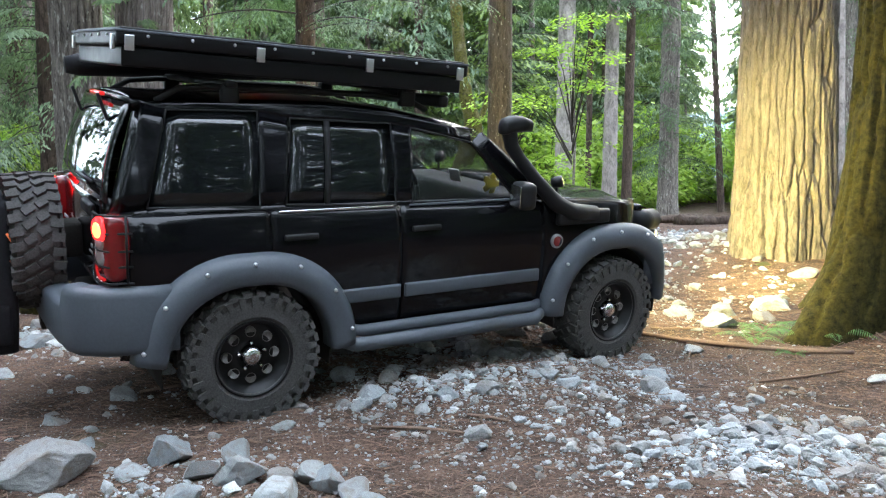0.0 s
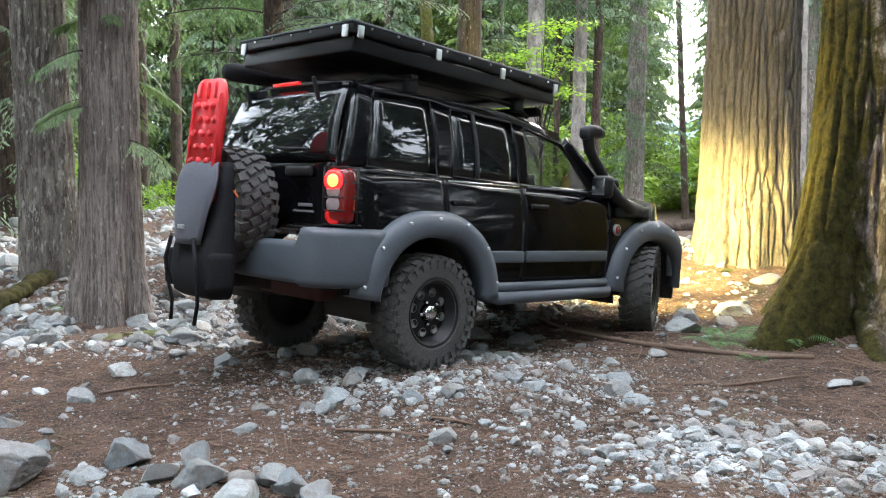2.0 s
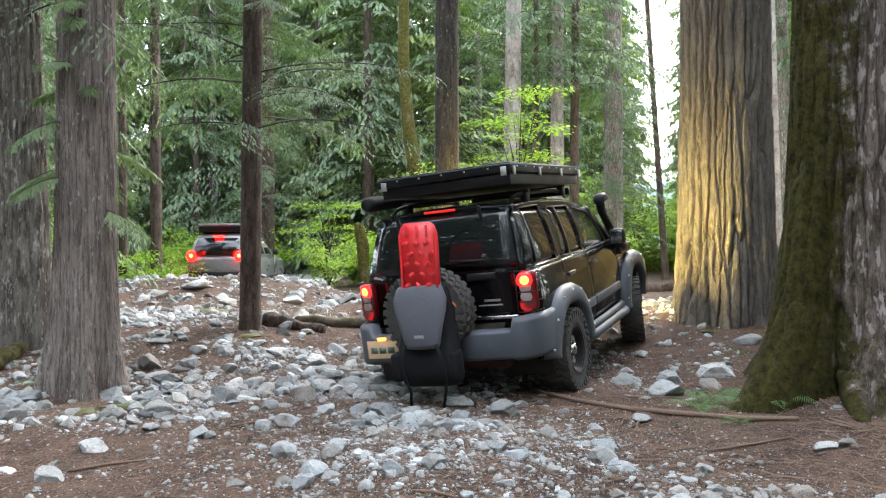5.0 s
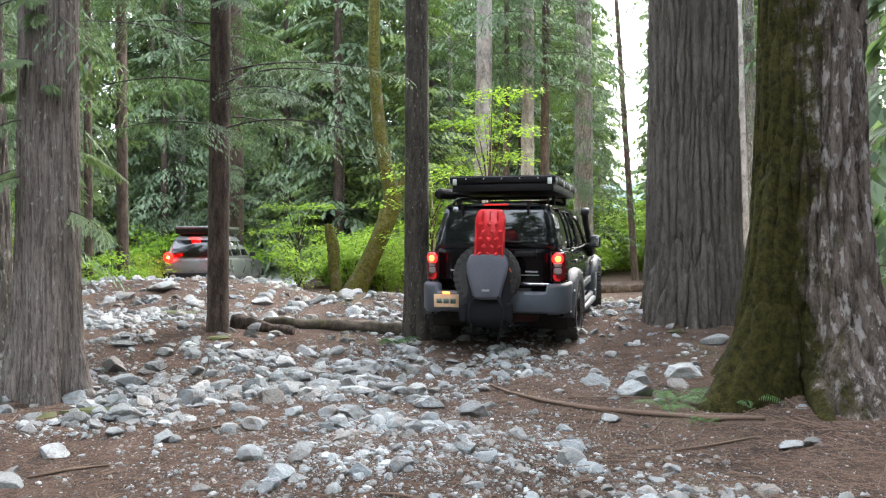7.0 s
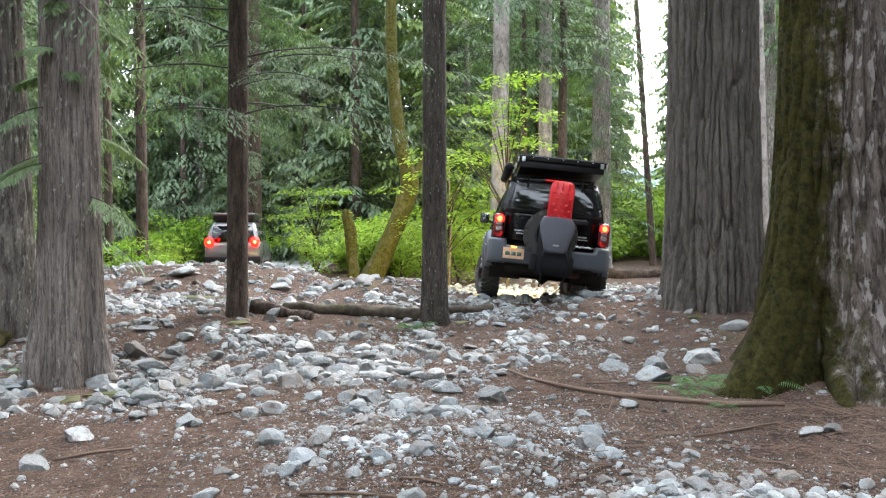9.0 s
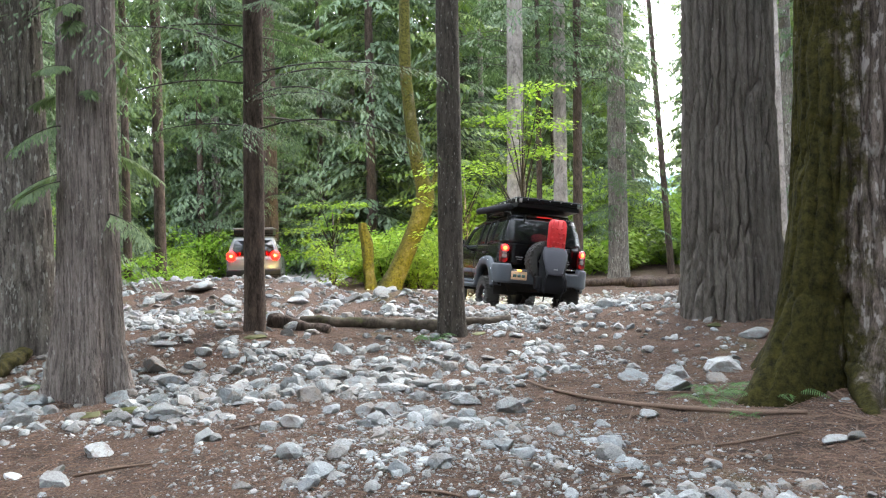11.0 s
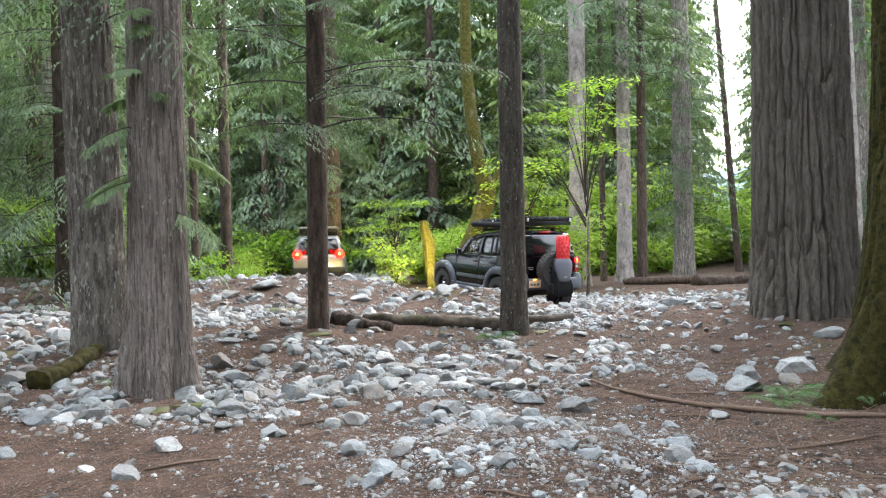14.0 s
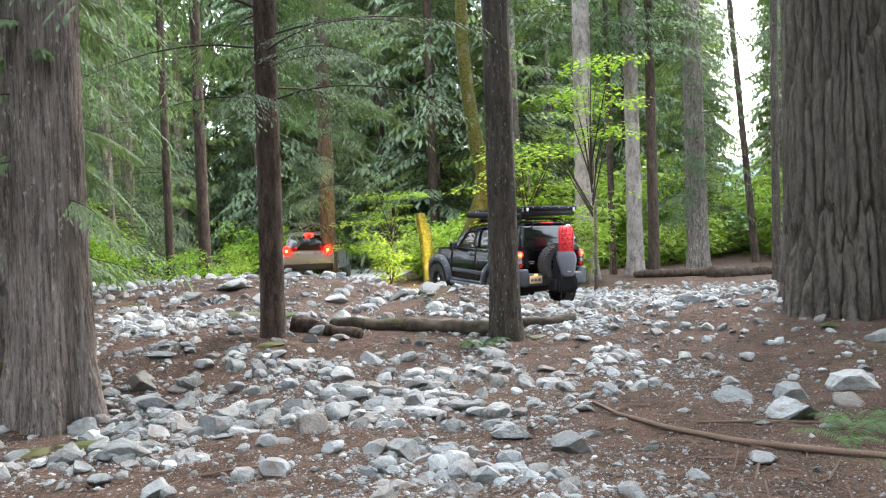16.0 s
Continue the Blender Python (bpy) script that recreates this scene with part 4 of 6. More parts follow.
def roof_tent(suv):
    m = Matrix.Translation((0.075, -0.92, 2.0)) @ Euler((radians(-2.6), 0, 0)).to_matrix().to_4x4()

    def put(bm):
        bmesh.ops.transform(bm, matrix=m, verts=bm.verts)
        return bm
    shell = part("roof_tent", put(rbox(0, 0, 0.085, 1.29, 2.06, 0.075, 0.012)), TENT, suv, "closed black hard-shell roof tent with aluminium edging")
    part("tent_tray", put(rbox(0, 0, -0.005, 1.24, 2.00, 0.10, 0.012)), TENT, shell)
    part("tent_lid", put(rbox(0, 0, 0.128, 1.25, 2.02, 0.018, 0.006)), TENT, shell)
    for s in (1, -1):
        part("edge_trim", put(rbox(s * 0.643, 0, 0.120, 0.012, 2.07, 0.012, 0.003)), PLASTIC, shell)
        for y in (-0.97, -0.30, 0.35, 0.97):
            part("latch", put(rbox(s * 0.652, y, 0.062, 0.016, 0.045, 0.075, 0.004)), ALU, shell, "bare metal latch")
        for k in range(9):
            part("tent_rivet", put(lathe([(0.009, 0), (0.006, 0.008 * s)], 8, m=Matrix.Translation((s * 0.645, -0.88 + 0.22 * k, 0.10)))), ALU, shell)
    for x in (-0.58, 0.58):
        part("latch", put(rbox(x, -1.035, 0.062, 0.05, 0.016, 0.075, 0.004)), ALU, shell, "bare metal latch")
    for k in range(5):
        part("tent_rivet", put(rbox(-0.44 + 0.22 * k, -1.035, 0.098, 0.014, 0.010, 0.014, 0.003)), ALU, shell)
    part("edge_trim", put(rbox(0, -1.033, 0.120, 1.28, 0.012, 0.012, 0.003)), PLASTIC, shell)
    awning = part("awning_bag", tube([(-0.70, -1.98, 1.965), (-0.70, -1.90, 1.97), (-0.70, -0.9, 1.975), (-0.70, 0.12, 1.98), (-0.70, 0.18, 1.98)], [0.05, 0.07, 0.07, 0.07, 0.05], 14), DARK_CANVAS, suv, "rolled awning in a black bag")
    for y in (-1.35, -0.25):
        bar = part("cross_bar", rbox(0, y, 1.915, 1.30, 0.07, 0.035, 0.012), BLACK_PLASTIC, suv)
        for s in (1, -1):
            part("bar_foot", rbox(s * 0.60, y, 1.860, 0.07, 0.10, 0.10, 0.02), BLACK_PLASTIC, bar)
    for s in (1, -1):
        part("roof_rail", tube([(s * 0.585, -1.74, 1.82), (s * 0.585, -1.62, 1.885), (s * 0.585, -1.45, 1.90), (s * 0.585, -0.45, 1.875), (s * 0.585, -0.22, 1.845), (s * 0.585, -0.10, 1.79)], 0.018, 10), BLACK_PLASTIC, suv, "black roof rail")
    lampbar = part("light_bar", rbox(0.05, 0.02, 1.845, 1.12, 0.07, 0.075, 0.02), BLACK_PLASTIC, suv, "unlit black light bar")
    for k in range(8):
        part("light_bar_lens", rbox(-0.43 + 0.137 * k, 0.057, 1.845, 0.11, 0.012, 0.05, 0.01), LENS_CLEAR, lampbar)


roof_tent(suv)


def snorkel(suv):
    pipe = tube([(0.87, 1.12, 1.12), (0.875, 0.90, 1.14), (0.872, 0.76, 1.21), (0.852, 0.60, 1.36), (0.835, 0.46, 1.51), (0.828, 0.405, 1.58), (0.825, 0.385, 1.66), (0.825, 0.39, 1.71)],
                [0.05, 0.062, 0.055, 0.045, 0.042, 0.046, 0.050, 0.046], 14)
    s = part("snorkel", pipe, BLACK_PLASTIC, suv, "black plastic snorkel along the windscreen pillar")
    secs = [[(0.825 + u * w, y, z + v * h) for u, v in rounded(0.12, 0.10, 0.04)] for y, z, w, h in ((0.315, 1.690, 0.6, 0.6), (0.335, 1.705, 0.95, 1), (0.39, 1.720, 1.05, 1.1), (0.46, 1.725, 1.1, 1.0), (0.52, 1.715, 1.1, 0.8))]
    part("snorkel_head", loft(secs), BLACK_PLASTIC, s)
    part("snorkel_body", rbox(0.868, 1.02, 1.10, 0.06, 0.46, 0.10, 0.028, None, 3), BLACK_PLASTIC, s)
    m = Matrix.Translation((0.868, 0.80, 0.945))
    b = part("round_badge", lathe([(0.048, -0.01), (0.048, 0.008), (0.040, 0.010)], 24, m=m), BADGE, suv_sides[1]["front_fender"], "small round badge")
    part("badge_centre", lathe([(0.036, 0.008), (0.033, 0.014)], 20, m=m), LENS_RED, b)


snorkel(suv)


def spare_and_bag(suv):
    spare = wheel_parts(suv, "spare_wheel", (-0.03, -2.30, 1.0), width=0.25, out=-1, spare=True)
    spare.rotation_euler = (0, 0, radians(90))
    tagged(spare, "full-size spare tyre on the tailgate")
    part("spare_mount", rbox(-0.03, -2.12, 1.0, 0.20, 0.16, 0.20, 0.02), UNDER, suv)
    bag = part("trail_bag", loft([[(0.03 + u * w, -2.50 + dy + v * d, z) for u, v in rounded(0.50, 0.18, 0.06)] for z, w, d, dy in
               ((0.43, 0.86, 0.75, 0.02), (0.46, 1.02, 0.95, 0), (0.58, 1.04, 1.15, -0.01), (0.74, 1.02, 1.1, 0), (0.84, 0.98, 0.9, 0.02), (1.05, 0.94, 0.7, 0.03), (1.22, 0.84, 0.55, 0.04), (1.27, 0.74, 0.35, 0.05))]), DARK_CANVAS, suv, "black and charcoal canvas bag over the spare tyre")
    flap = [[(0.03 + x * w, -2.640 - 0.012 * (1 - x * x) + 0.028 * abs(x) ** 3 + dy, z) for x in (-1, -0.8, -0.4, 0, 0.4, 0.8, 1)] for z, w, dy in ((0.76, 0.145, 0.0), (0.80, 0.165, -0.005), (0.92, 0.195, 0.005), (1.06, 0.235, 0.025), (1.16, 0.245, 0.045), (1.25, 0.21, 0.065), (1.27, 0.19, 0.085))]
    part("bag_flap", sheet(flap, 0.015), CANVAS, bag, "charcoal canvas flap")
    part("bag_label", rbox(0.03, -2.662, 0.865, 0.085, 0.006, 0.025, 0.002), BADGE, bag)
    for s in (1, -1):
        part("bag_strap", tube([(0.03 + s * 0.14, -2.65, 0.80), (0.03 + s * 0.19, -2.66, 0.66), (0.03 + s * 0.185, -2.64, 0.52), (0.03 + s * 0.16, -2.62, 0.40), (s * 0.15, -2.615, 0.27)], [0.014, 0.014, 0.013, 0.012, 0.012], 6), DARK_CANVAS, bag)
        part("bag_pocket", rbox(s * 0.255, -2.52, 0.60, 0.10, 0.16, 0.24, 0.04, None, 3), DARK_CANVAS, bag)
    part("bag_cord", tube([(0.26, -2.44, 1.10), (0.30, -2.40, 1.02), (0.27, -2.43, 0.95)], 0.008, 6), ORANGE, bag)
    tilt = Matrix.Translation((0.05, -2.52, 1.41)) @ Euler((radians(-4), radians(2), 0)).to_matrix().to_4x4()

    def put(bm):
        bmesh.ops.transform(bm, matrix=tilt, verts=bm.verts)
        return bm
    outline = [(-0.17, -0.38), (0.17, -0.38), (0.175, 0.26), (0.15, 0.34), (0.11, 0.37), (-0.11, 0.37), (-0.15, 0.34), (-0.175, 0.26)]
    bm = loft([[(x, y, z) for x, z in outline] for y in (0.02, -0.02)])
    bmesh.ops.bevel(bm, geom=bm.edges[:], offset=0.006, segments=2, affect="EDGES")
    board = part("traction_board", put(bm), RED_PLASTIC, suv, "red plastic traction board with studs")
    for r in range(7):
        for c in range(3):
            x = (c - 1) * 0.095 + (0.03 if r % 2 else -0.012)
            part("board_stud", put(rbox(x, -0.030, 0.20 - 0.085 * r, 0.05, 0.03, 0.034, 0.010, (0, 30 if c % 2 else -25, 0))), RED_PLASTIC, board)
    for x in (-0.09, 0.0, 0.09):
        part("board_rib", put(rbox(x, -0.026, 0.30, 0.022, 0.016, 0.10, 0.008)), RED_PLASTIC, board)
    for s in (1, -1):
        part("board_edge", put(rbox(s * 0.158, -0.026, -0.03, 0.016, 0.022, 0.62, 0.007)), RED_PLASTIC, board)


spare_and_bag(suv)
suv_wheels = {}
for wx, s in ((0.80, 1), (-0.80, -1)):
    for wy, wn_ in ((-AXLE, "rear_wheel"), (AXLE, "front_wheel")):
        suv_wheels[wn_, s] = wheel_parts(suv, wn_, (wx, wy, 0.385), out=s)


# ---- the second car, silver with a roof box, some way ahead ----
def build_truck():
    t = tagged(new("silver_car"), "silver off-road car with dark roof box and lit tail lamps", "car")
    secs = []
    for y, w, top, low in ((-2.2, 0.80, 1.02, 0.55), (-2.12, 0.86, 1.16, 0.48), (-1.4, 0.89, 1.14, 0.45), (0.8, 0.89, 1.10, 0.45), (1.5, 0.87, 1.06, 0.45), (2.05, 0.82, 0.98, 0.48), (2.2, 0.70, 0.90, 0.55)):
        secs.append([(u * w / 0.89, y, (top + low) / 2 + v * (top - low) / 0.65) for u, v in rounded(1.78, 0.65, 0.12)])
    body = part("body", loft(secs), SILVER, t, "silver painted body")
    secs = []
    for z, w, y0, y1 in ((1.06, 0.85, -2.15, 0.95), (1.2, 0.83, -2.12, 0.75), (1.5, 0.75, -2.0, 0.32), (1.72, 0.66, -1.86, 0.02), (1.78, 0.60, -1.78, -0.08)):
        secs.append([(u * w / 0.85, (y0 + y1) / 2 + v * (y1 - y0) / 3.1, z) for u, v in rounded(1.70, 3.1, 0.16)])
    cabin = part("cabin", loft(secs), SILVER, t, "silver cabin with pillars")
    for s in (1, -1):
        for y0, y1 in ((-1.85, -1.12), (-1.04, -0.24), (-0.16, 0.50)):
            k = 0.30 if y1 > 0.3 else 0.0
            rows = [[(s * (0.836 - 0.27 * (z - 1.18)), y0 + (y1 - k * (z - 1.18) / 0.45 * 1.5 - y0) * u, z) for u in (0, 0.5, 1)] for z in (1.18, 1.4, 1.63)]
            part("side_window", sheet(rows, 0.01), TINTED, cabin)
        # glowing housing and oversized lens stand in for the lamp's halo and glare
        lamp = part("tail_lamp", rbox(s * 0.70, -2.185, 1.13, 0.20, 0.10, 0.26, 0.03), TAIL_RED, t, "red tail lamp, body lit for its halo")
        part("lamp_lens", lathe([(0.150, 0), (0.12, 0.035)], 20, m=Matrix.Translation((s * 0.70, -2.236, 1.15)) @ Euler((0, 0, radians(-90))).to_matrix().to_4x4()), TRUCK_GLOW, lamp, "lit red lens widened for glare")
        part("lamp_bulb", lathe([(0.045, 0), (0.03, 0.012)], 14, m=Matrix.Translation((s * 0.70, -2.274, 1.15)) @ Euler((0, 0, radians(-90))).to_matrix().to_4x4()), BULB_GLOW, lamp, "glowing orange bulb")
        part("side_mirror", rbox(s * 0.97, 0.52, 1.22, 0.18, 0.10, 0.14, 0.03), BLACK_PLASTIC, t)
        part("rail", tube([(s * 0.56, -1.6, 1.80), (s * 0.56, 0, 1.80)], 0.02, 8), BLACK_PLASTIC, t)
        part("sill", rbox(s * 0.86, 0, 0.46, 0.08, 1.7, 0.09, 0.02), BLACK_PLASTIC, t)
    part("rear_glass", sheet([[(u * (0.70 - 0.1 * k), -2.155 + 0.20 * k, 1.16 + 0.50 * k) for u in (-1, 0, 1)] for k in (0, 0.5, 1)], 0.01), TINTED, cabin)
    part("brake_lamp", rbox(0, -1.94, 1.715, 0.30, 0.03, 0.03, 0.01), TRUCK_GLOW, cabin)
    part("rear_bumper", rbox(0, -2.22, 0.60, 1.74, 0.16, 0.22, 0.05), BLACK_PLASTIC, t)
    part("front_bumper", rbox(0, 2.22, 0.60, 1.70, 0.16, 0.26, 0.05), BLACK_PLASTIC, t)
    box = part("roof_box", rbox(0, -0.85, 1.93, 1.28, 2.05, 0.17, 0.04, None, 3), TENT, t, "dark roof tent with pale lid")
    part("box_lid", rbox(0, -0.85, 2.04, 1.30, 2.07, 0.07, 0.03, None, 3), SILVER, box)
    for y in (-1.5, -0.3):
        part("cross_bar", rbox(0, y, 1.825, 1.26, 0.06, 0.04, 0.01), BLACK_PLASTIC, t)
    return t


BULB_GLOW = glow("orange lit bulb", (1.0, 0.06, 0.012), 9.0)
TRUCK_GLOW = glow("bright red tail lamp", (1.0, 0.0015, 0.0008), 6.0)
truck = build_truck()
truck_wheels = {}
for wx, s in ((0.76, 1), (-0.76, -1)):
    for wy in (-1.38, 1.38):
        w = new("wheel")
        w.parent, w.location = truck, (wx, wy, 0.37)
        part("tyre", lathe([(0.20, -0.10), (0.33, -0.12), (0.37, -0.09), (0.37, 0.09), (0.33, 0.12), (0.20, 0.10)], 32), RUBBER, w)
        part("rim", lathe([(0.21, 0.0), (0.21, 0.10 * s), (0.17, 0.06 * s), (0.05, 0.08 * s)], 24), ALU, w)
        truck_wheels[wx, wy] = w


# ---- foliage ----
rng = np.random.default_rng(11)


def leaf_quads(base, along, side, length, width, droop):
    """Pointed leaves, each a bent pair of triangles: base, two shoulders, tip."""
    n = len(base)
    down = np.zeros((n, 3))
    down[:, 2] = -1
    mid = base + along * (length * 0.45)[:, None] + down * (droop * 0.3 * length)[:, None]
    tip = base + along * length[:, None] + down * (droop * length)[:, None]
    v = np.stack([base, mid + side * (width * 0.5)[:, None], tip, mid - side * (width * 0.5)[:, None]], 1).reshape(-1, 3)
    f = np.arange(4 * n).reshape(n, 4)
    return v, f


def unit(v):
    return v / np.maximum(np.linalg.norm(v, axis=-1, keepdims=True), 1e-9)


def conifer_crown(name, mat, r, z0, z1, reach, branches, steps=10, leaf=0.15, droop=0.35, per=4, bare=0.15, tip=0.35, limbs=True, slim=0.33):
    """Drooping branches round a trunk, each with flat side sprays; limbs are thin tapering rods."""
    V, F, count = [], [], 0
    LV, LF, lc = [], [], 0
    for b in range(branches):
        k = (b + r.random()) / branches
        z = z0 + (z1 - z0) * k ** 1.1
        a = r.random() * 2 * np.pi
        L = reach * (1 - (1 - tip) * k) * (0.55 + 0.65 * r.random())
        d = np.array([np.cos(a), np.sin(a), 0])
        rise, sag = 0.10 + 0.15 * r.random(), droop * (0.6 + 0.8 * r.random())
        s = np.linspace(bare, 1, steps)
        P = np.array([0, 0, z]) + d * (L * s)[:, None] + np.array([0, 0, 1.0]) * (L * (rise * s - sag * s * s))[:, None]
        T = unit(np.gradient(P, axis=0))
        S = unit(np.cross(T, (0, 0, 1)))
        for sgn in (-1, 1):
            w = unit(T * 0.75 + sgn * S * (0.6 + 0.5 * r.random((steps, 1))) + np.array([0, 0, -0.25]))
            tw = L * (0.30 * (1 - s) + 0.12) * (0.6 + 0.8 * r.random(steps))
            for q in range(per):
                u = (q + 0.3 + 0.7 * r.random(steps)) / per
                base = P + w * (tw * u)[:, None] + np.array([0, 0, -1]) * (0.15 * tw * u * u)[:, None]
                fan = unit(w + S * (r.random((steps, 1)) - 0.5) * 1.5 + T * (r.random((steps, 1)) - 0.4) + np.array([0, 0, -0.3]) * r.random((steps, 1)))
                side = unit(np.cross(fan, np.array([0, 0, 1.0]) + 0.5 * (r.random((steps, 3)) - 0.5)))
                ln = leaf * (0.6 + 0.9 * r.random(steps))
                v, f = leaf_quads(base, fan, side, ln, ln * slim, 0.15 + 0.3 * r.random(steps))
                V.append(v)
                F.append(f + count)
                count += len(v)
        if limbs:
            pts = np.vstack([[0, 0, z], P[::3], P[-1:]])
            rad = np.linspace(0.004 + 0.004 * L, 0.0015, len(pts))
            up = np.array([0, 0, 1.0])
            for p, ra in zip(pts, rad):
                for c in range(4):
                    g = np.pi / 2 * c
                    LV.append(p + ra * (np.cos(g) * S[0] + np.sin(g) * up))
            for i in range(len(pts) - 1):
                for c in range(4):
                    LF.append((lc + i * 4 + c, lc + i * 4 + (c + 1) % 4, lc + i * 4 + 4 + (c + 1) % 4, lc + i * 4 + 4 + c))
            lc += 4 * len(pts)
    crown = data_mesh(name, np.vstack(V).tolist(), np.vstack(F).tolist(), mat, False)
    limb = data_mesh("branchwork", [tuple(p) for p in LV], LF, TWIG) if limbs else None
    return crown, limb


def add_crown(tree, meshes, at=(0, 0, 0), turn=0.0, scale=1.0):
    crown, limb = meshes
    for n, me in (("crown", crown), ("branchwork", limb)):
        if me:
            ob = new(n, me)
            ob.parent, ob.location, ob.rotation_euler, ob.scale = tree, at, (0, 0, turn), (scale,) * 3
            tagged(ob, kind="stuff")


def leafy_mesh(name, mat, r, size, leaves, leaf=0.11, layers=7, stems=9):
    """A bush of thin arching stems that carry flat layers of pointed leaves."""
    V, F, count, LV, LF, lc = [], [], 0, [], [], 0
    sx, sz = size
    for st in range(stems):
        a, reach = r.random() * 2 * np.pi, sx * (0.25 + 0.75 * r.random())
        top = sz * (0.55 + 0.5 * r.random())
        s = np.linspace(0, 1, 9)
        P = np.stack([np.cos(a) * reach * s ** 1.4, np.sin(a) * reach * s ** 1.4, top * (s * 1.35 - 0.35 * s * s)], 1)
        rad = np.linspace(0.018, 0.004, 9)
        for p, ra in zip(P, rad):
            for c in range(4):
                g = np.pi / 2 * c
                LV.append(p + ra * np.array([np.cos(g), np.sin(g), 0]))
        for i in range(8):
            for c in range(4):
                LF.append((lc + i * 4 + c, lc + i * 4 + (c + 1) % 4, lc + i * 4 + 4 + (c + 1) % 4, lc + i * 4 + 4 + c))
        lc += 36
        for ly in range(layers):
            n = max(3, int(leaves / stems / layers))
            c = P[min(8, 2 + int(7 * r.random()))]
            ang, dist = r.random(n) * 2 * np.pi, np.sqrt(r.random(n)) * sx * 0.38
            base = c + np.stack([np.cos(ang) * dist, np.sin(ang) * dist, -0.22 * dist + 0.10 * sz * (r.random(n) - 0.5)], 1)
            al = unit(np.stack([np.cos(ang + r.normal(0, 0.6, n)), np.sin(ang + r.normal(0, 0.6, n)), 0.25 * r.normal(0, 1, n)], 1))
            side = unit(np.cross(al, np.array([0, 0, 1.0]) + 0.7 * (r.random((n, 3)) - 0.5)))
            ln = leaf * (0.6 + 0.8 * r.random(n))
            v, f = leaf_quads(base, al, side, ln, ln * 0.75, 0.2 + 0.3 * r.random(n))
            V.append(v)
            F.append(f + count)
            count += len(v)
    return data_mesh(name, np.vstack(V).tolist(), np.vstack(F).tolist(), mat, False), data_mesh("stem_work", [tuple(p) for p in LV], LF, TWIG)


CROWNS = [
    conifer_crown("crown", NEEDLES, rng, 0.8, 15, 3.0, 120, 15, 0.075, 0.42, 9, slim=0.36, tip=0.5),
    conifer_crown("crown", NEEDLES_BLUE, rng, 0.5, 14, 2.8, 120, 15, 0.080, 0.55, 9, slim=0.36, tip=0.5),
    conifer_crown("crown", NEEDLES, rng, 2.0, 16, 2.5, 110, 15, 0.075, 0.5, 9, slim=0.36, tip=0.5),
    conifer_crown("crown", NEEDLES_BLUE, rng, 0.3, 10, 2.0, 110, 14, 0.075, 0.4, 9, tip=0.2, slim=0.36),
]
FAR_CROWNS = [
    conifer_crown("crown", NEEDLES, rng, 0.6, 24, 3.6, 130, 10, 0.21, 0.42, 4, slim=0.5, tip=0.55),
    conifer_crown("crown", NEEDLES_BLUE, rng, 0.4, 22, 3.4, 130, 10, 0.21, 0.55, 4, slim=0.5, tip=0.55),
    conifer_crown("crown", FAR_GREEN, rng, 0.3, 20, 3.6, 120, 10, 0.22, 0.3, 4, slim=0.5, tip=0.5),
]
SPARSE_CROWNS = [
    conifer_crown("crown", NEEDLES, rng, 0.6, 25, 3.8, 90, 7, 0.42, 0.42, 3, slim=0.6, tip=0.5, limbs=False),
    conifer_crown("crown", NEEDLES_BLUE, rng, 0.4, 23, 3.6, 90, 7, 0.42, 0.5, 3, slim=0.6, tip=0.5, limbs=False),
]
LOW_CROWNS = [
    conifer_crown("crown", NEEDLES, rng, 0.6, 23, 3.3, 100, 7, 0.36, 0.42, 3, slim=0.6, tip=0.4, limbs=False),
    conifer_crown("crown", NEEDLES_BLUE, rng, 0.4, 21, 3.1, 100, 7, 0.36, 0.5, 3, slim=0.6, tip=0.4, limbs=False),
]
HIGH_CROWN = conifer_crown("crown", NEEDLES, rng, 7.5, 22, 3.2, 100, 11, 0.15, 0.4, 5)
BUSH = [leafy_mesh("leaves", LEAVES, rng, (1.3, 1.7), 1500), leafy_mesh("leaves", BRIGHT, rng, (1.5, 2.2), 1600, 0.12), leafy_mesh("leaves", BRIGHT, rng, (1.6, 1.0), 1300, 0.10)]
TRUNKS = {}


def shared_trunk(mat, key, height, radius, seed, **more):
    if key not in TRUNKS:
        TRUNKS[key] = trunk_mesh("trunk", [(0, 0, 0, radius), (0.05, 0, height * 0.3, radius * 0.9), (0.0, 0.05, height, radius * 0.45)], mat, around=18, ridge=radius * 0.06, ridges=9, flare=0.3, seed=seed, rings=26)
    return TRUNKS[key]


def forest_tree(x, y, crown, trunk, label, turn=0.0, scale=1.0, group=""):
    t = tagged(new("conifer"), label, "tree", group)
    t.location = (x, y, H(x, y) - 0.1)
    ob = new("trunk", trunk)
    ob.parent, ob.rotation_euler, ob.scale = t, (0, 0, turn), (scale,) * 3
    if crown:
        add_crown(t, crown, turn=turn, scale=scale)
    return t


# single trees that stand out behind the clearing
def named_tree(x, y, radius, height, mat, label, lean=(0, 0), crown=None, turn=0.0, seed=20, **more):
    t = trunk_tree(x, y, radius, height, mat, label, lean, around=26, ridge=radius * 0.05, ridges=12, seed=seed, rings=44, **more)
    if crown:
        add_crown(t, crown, turn=turn)
    return t


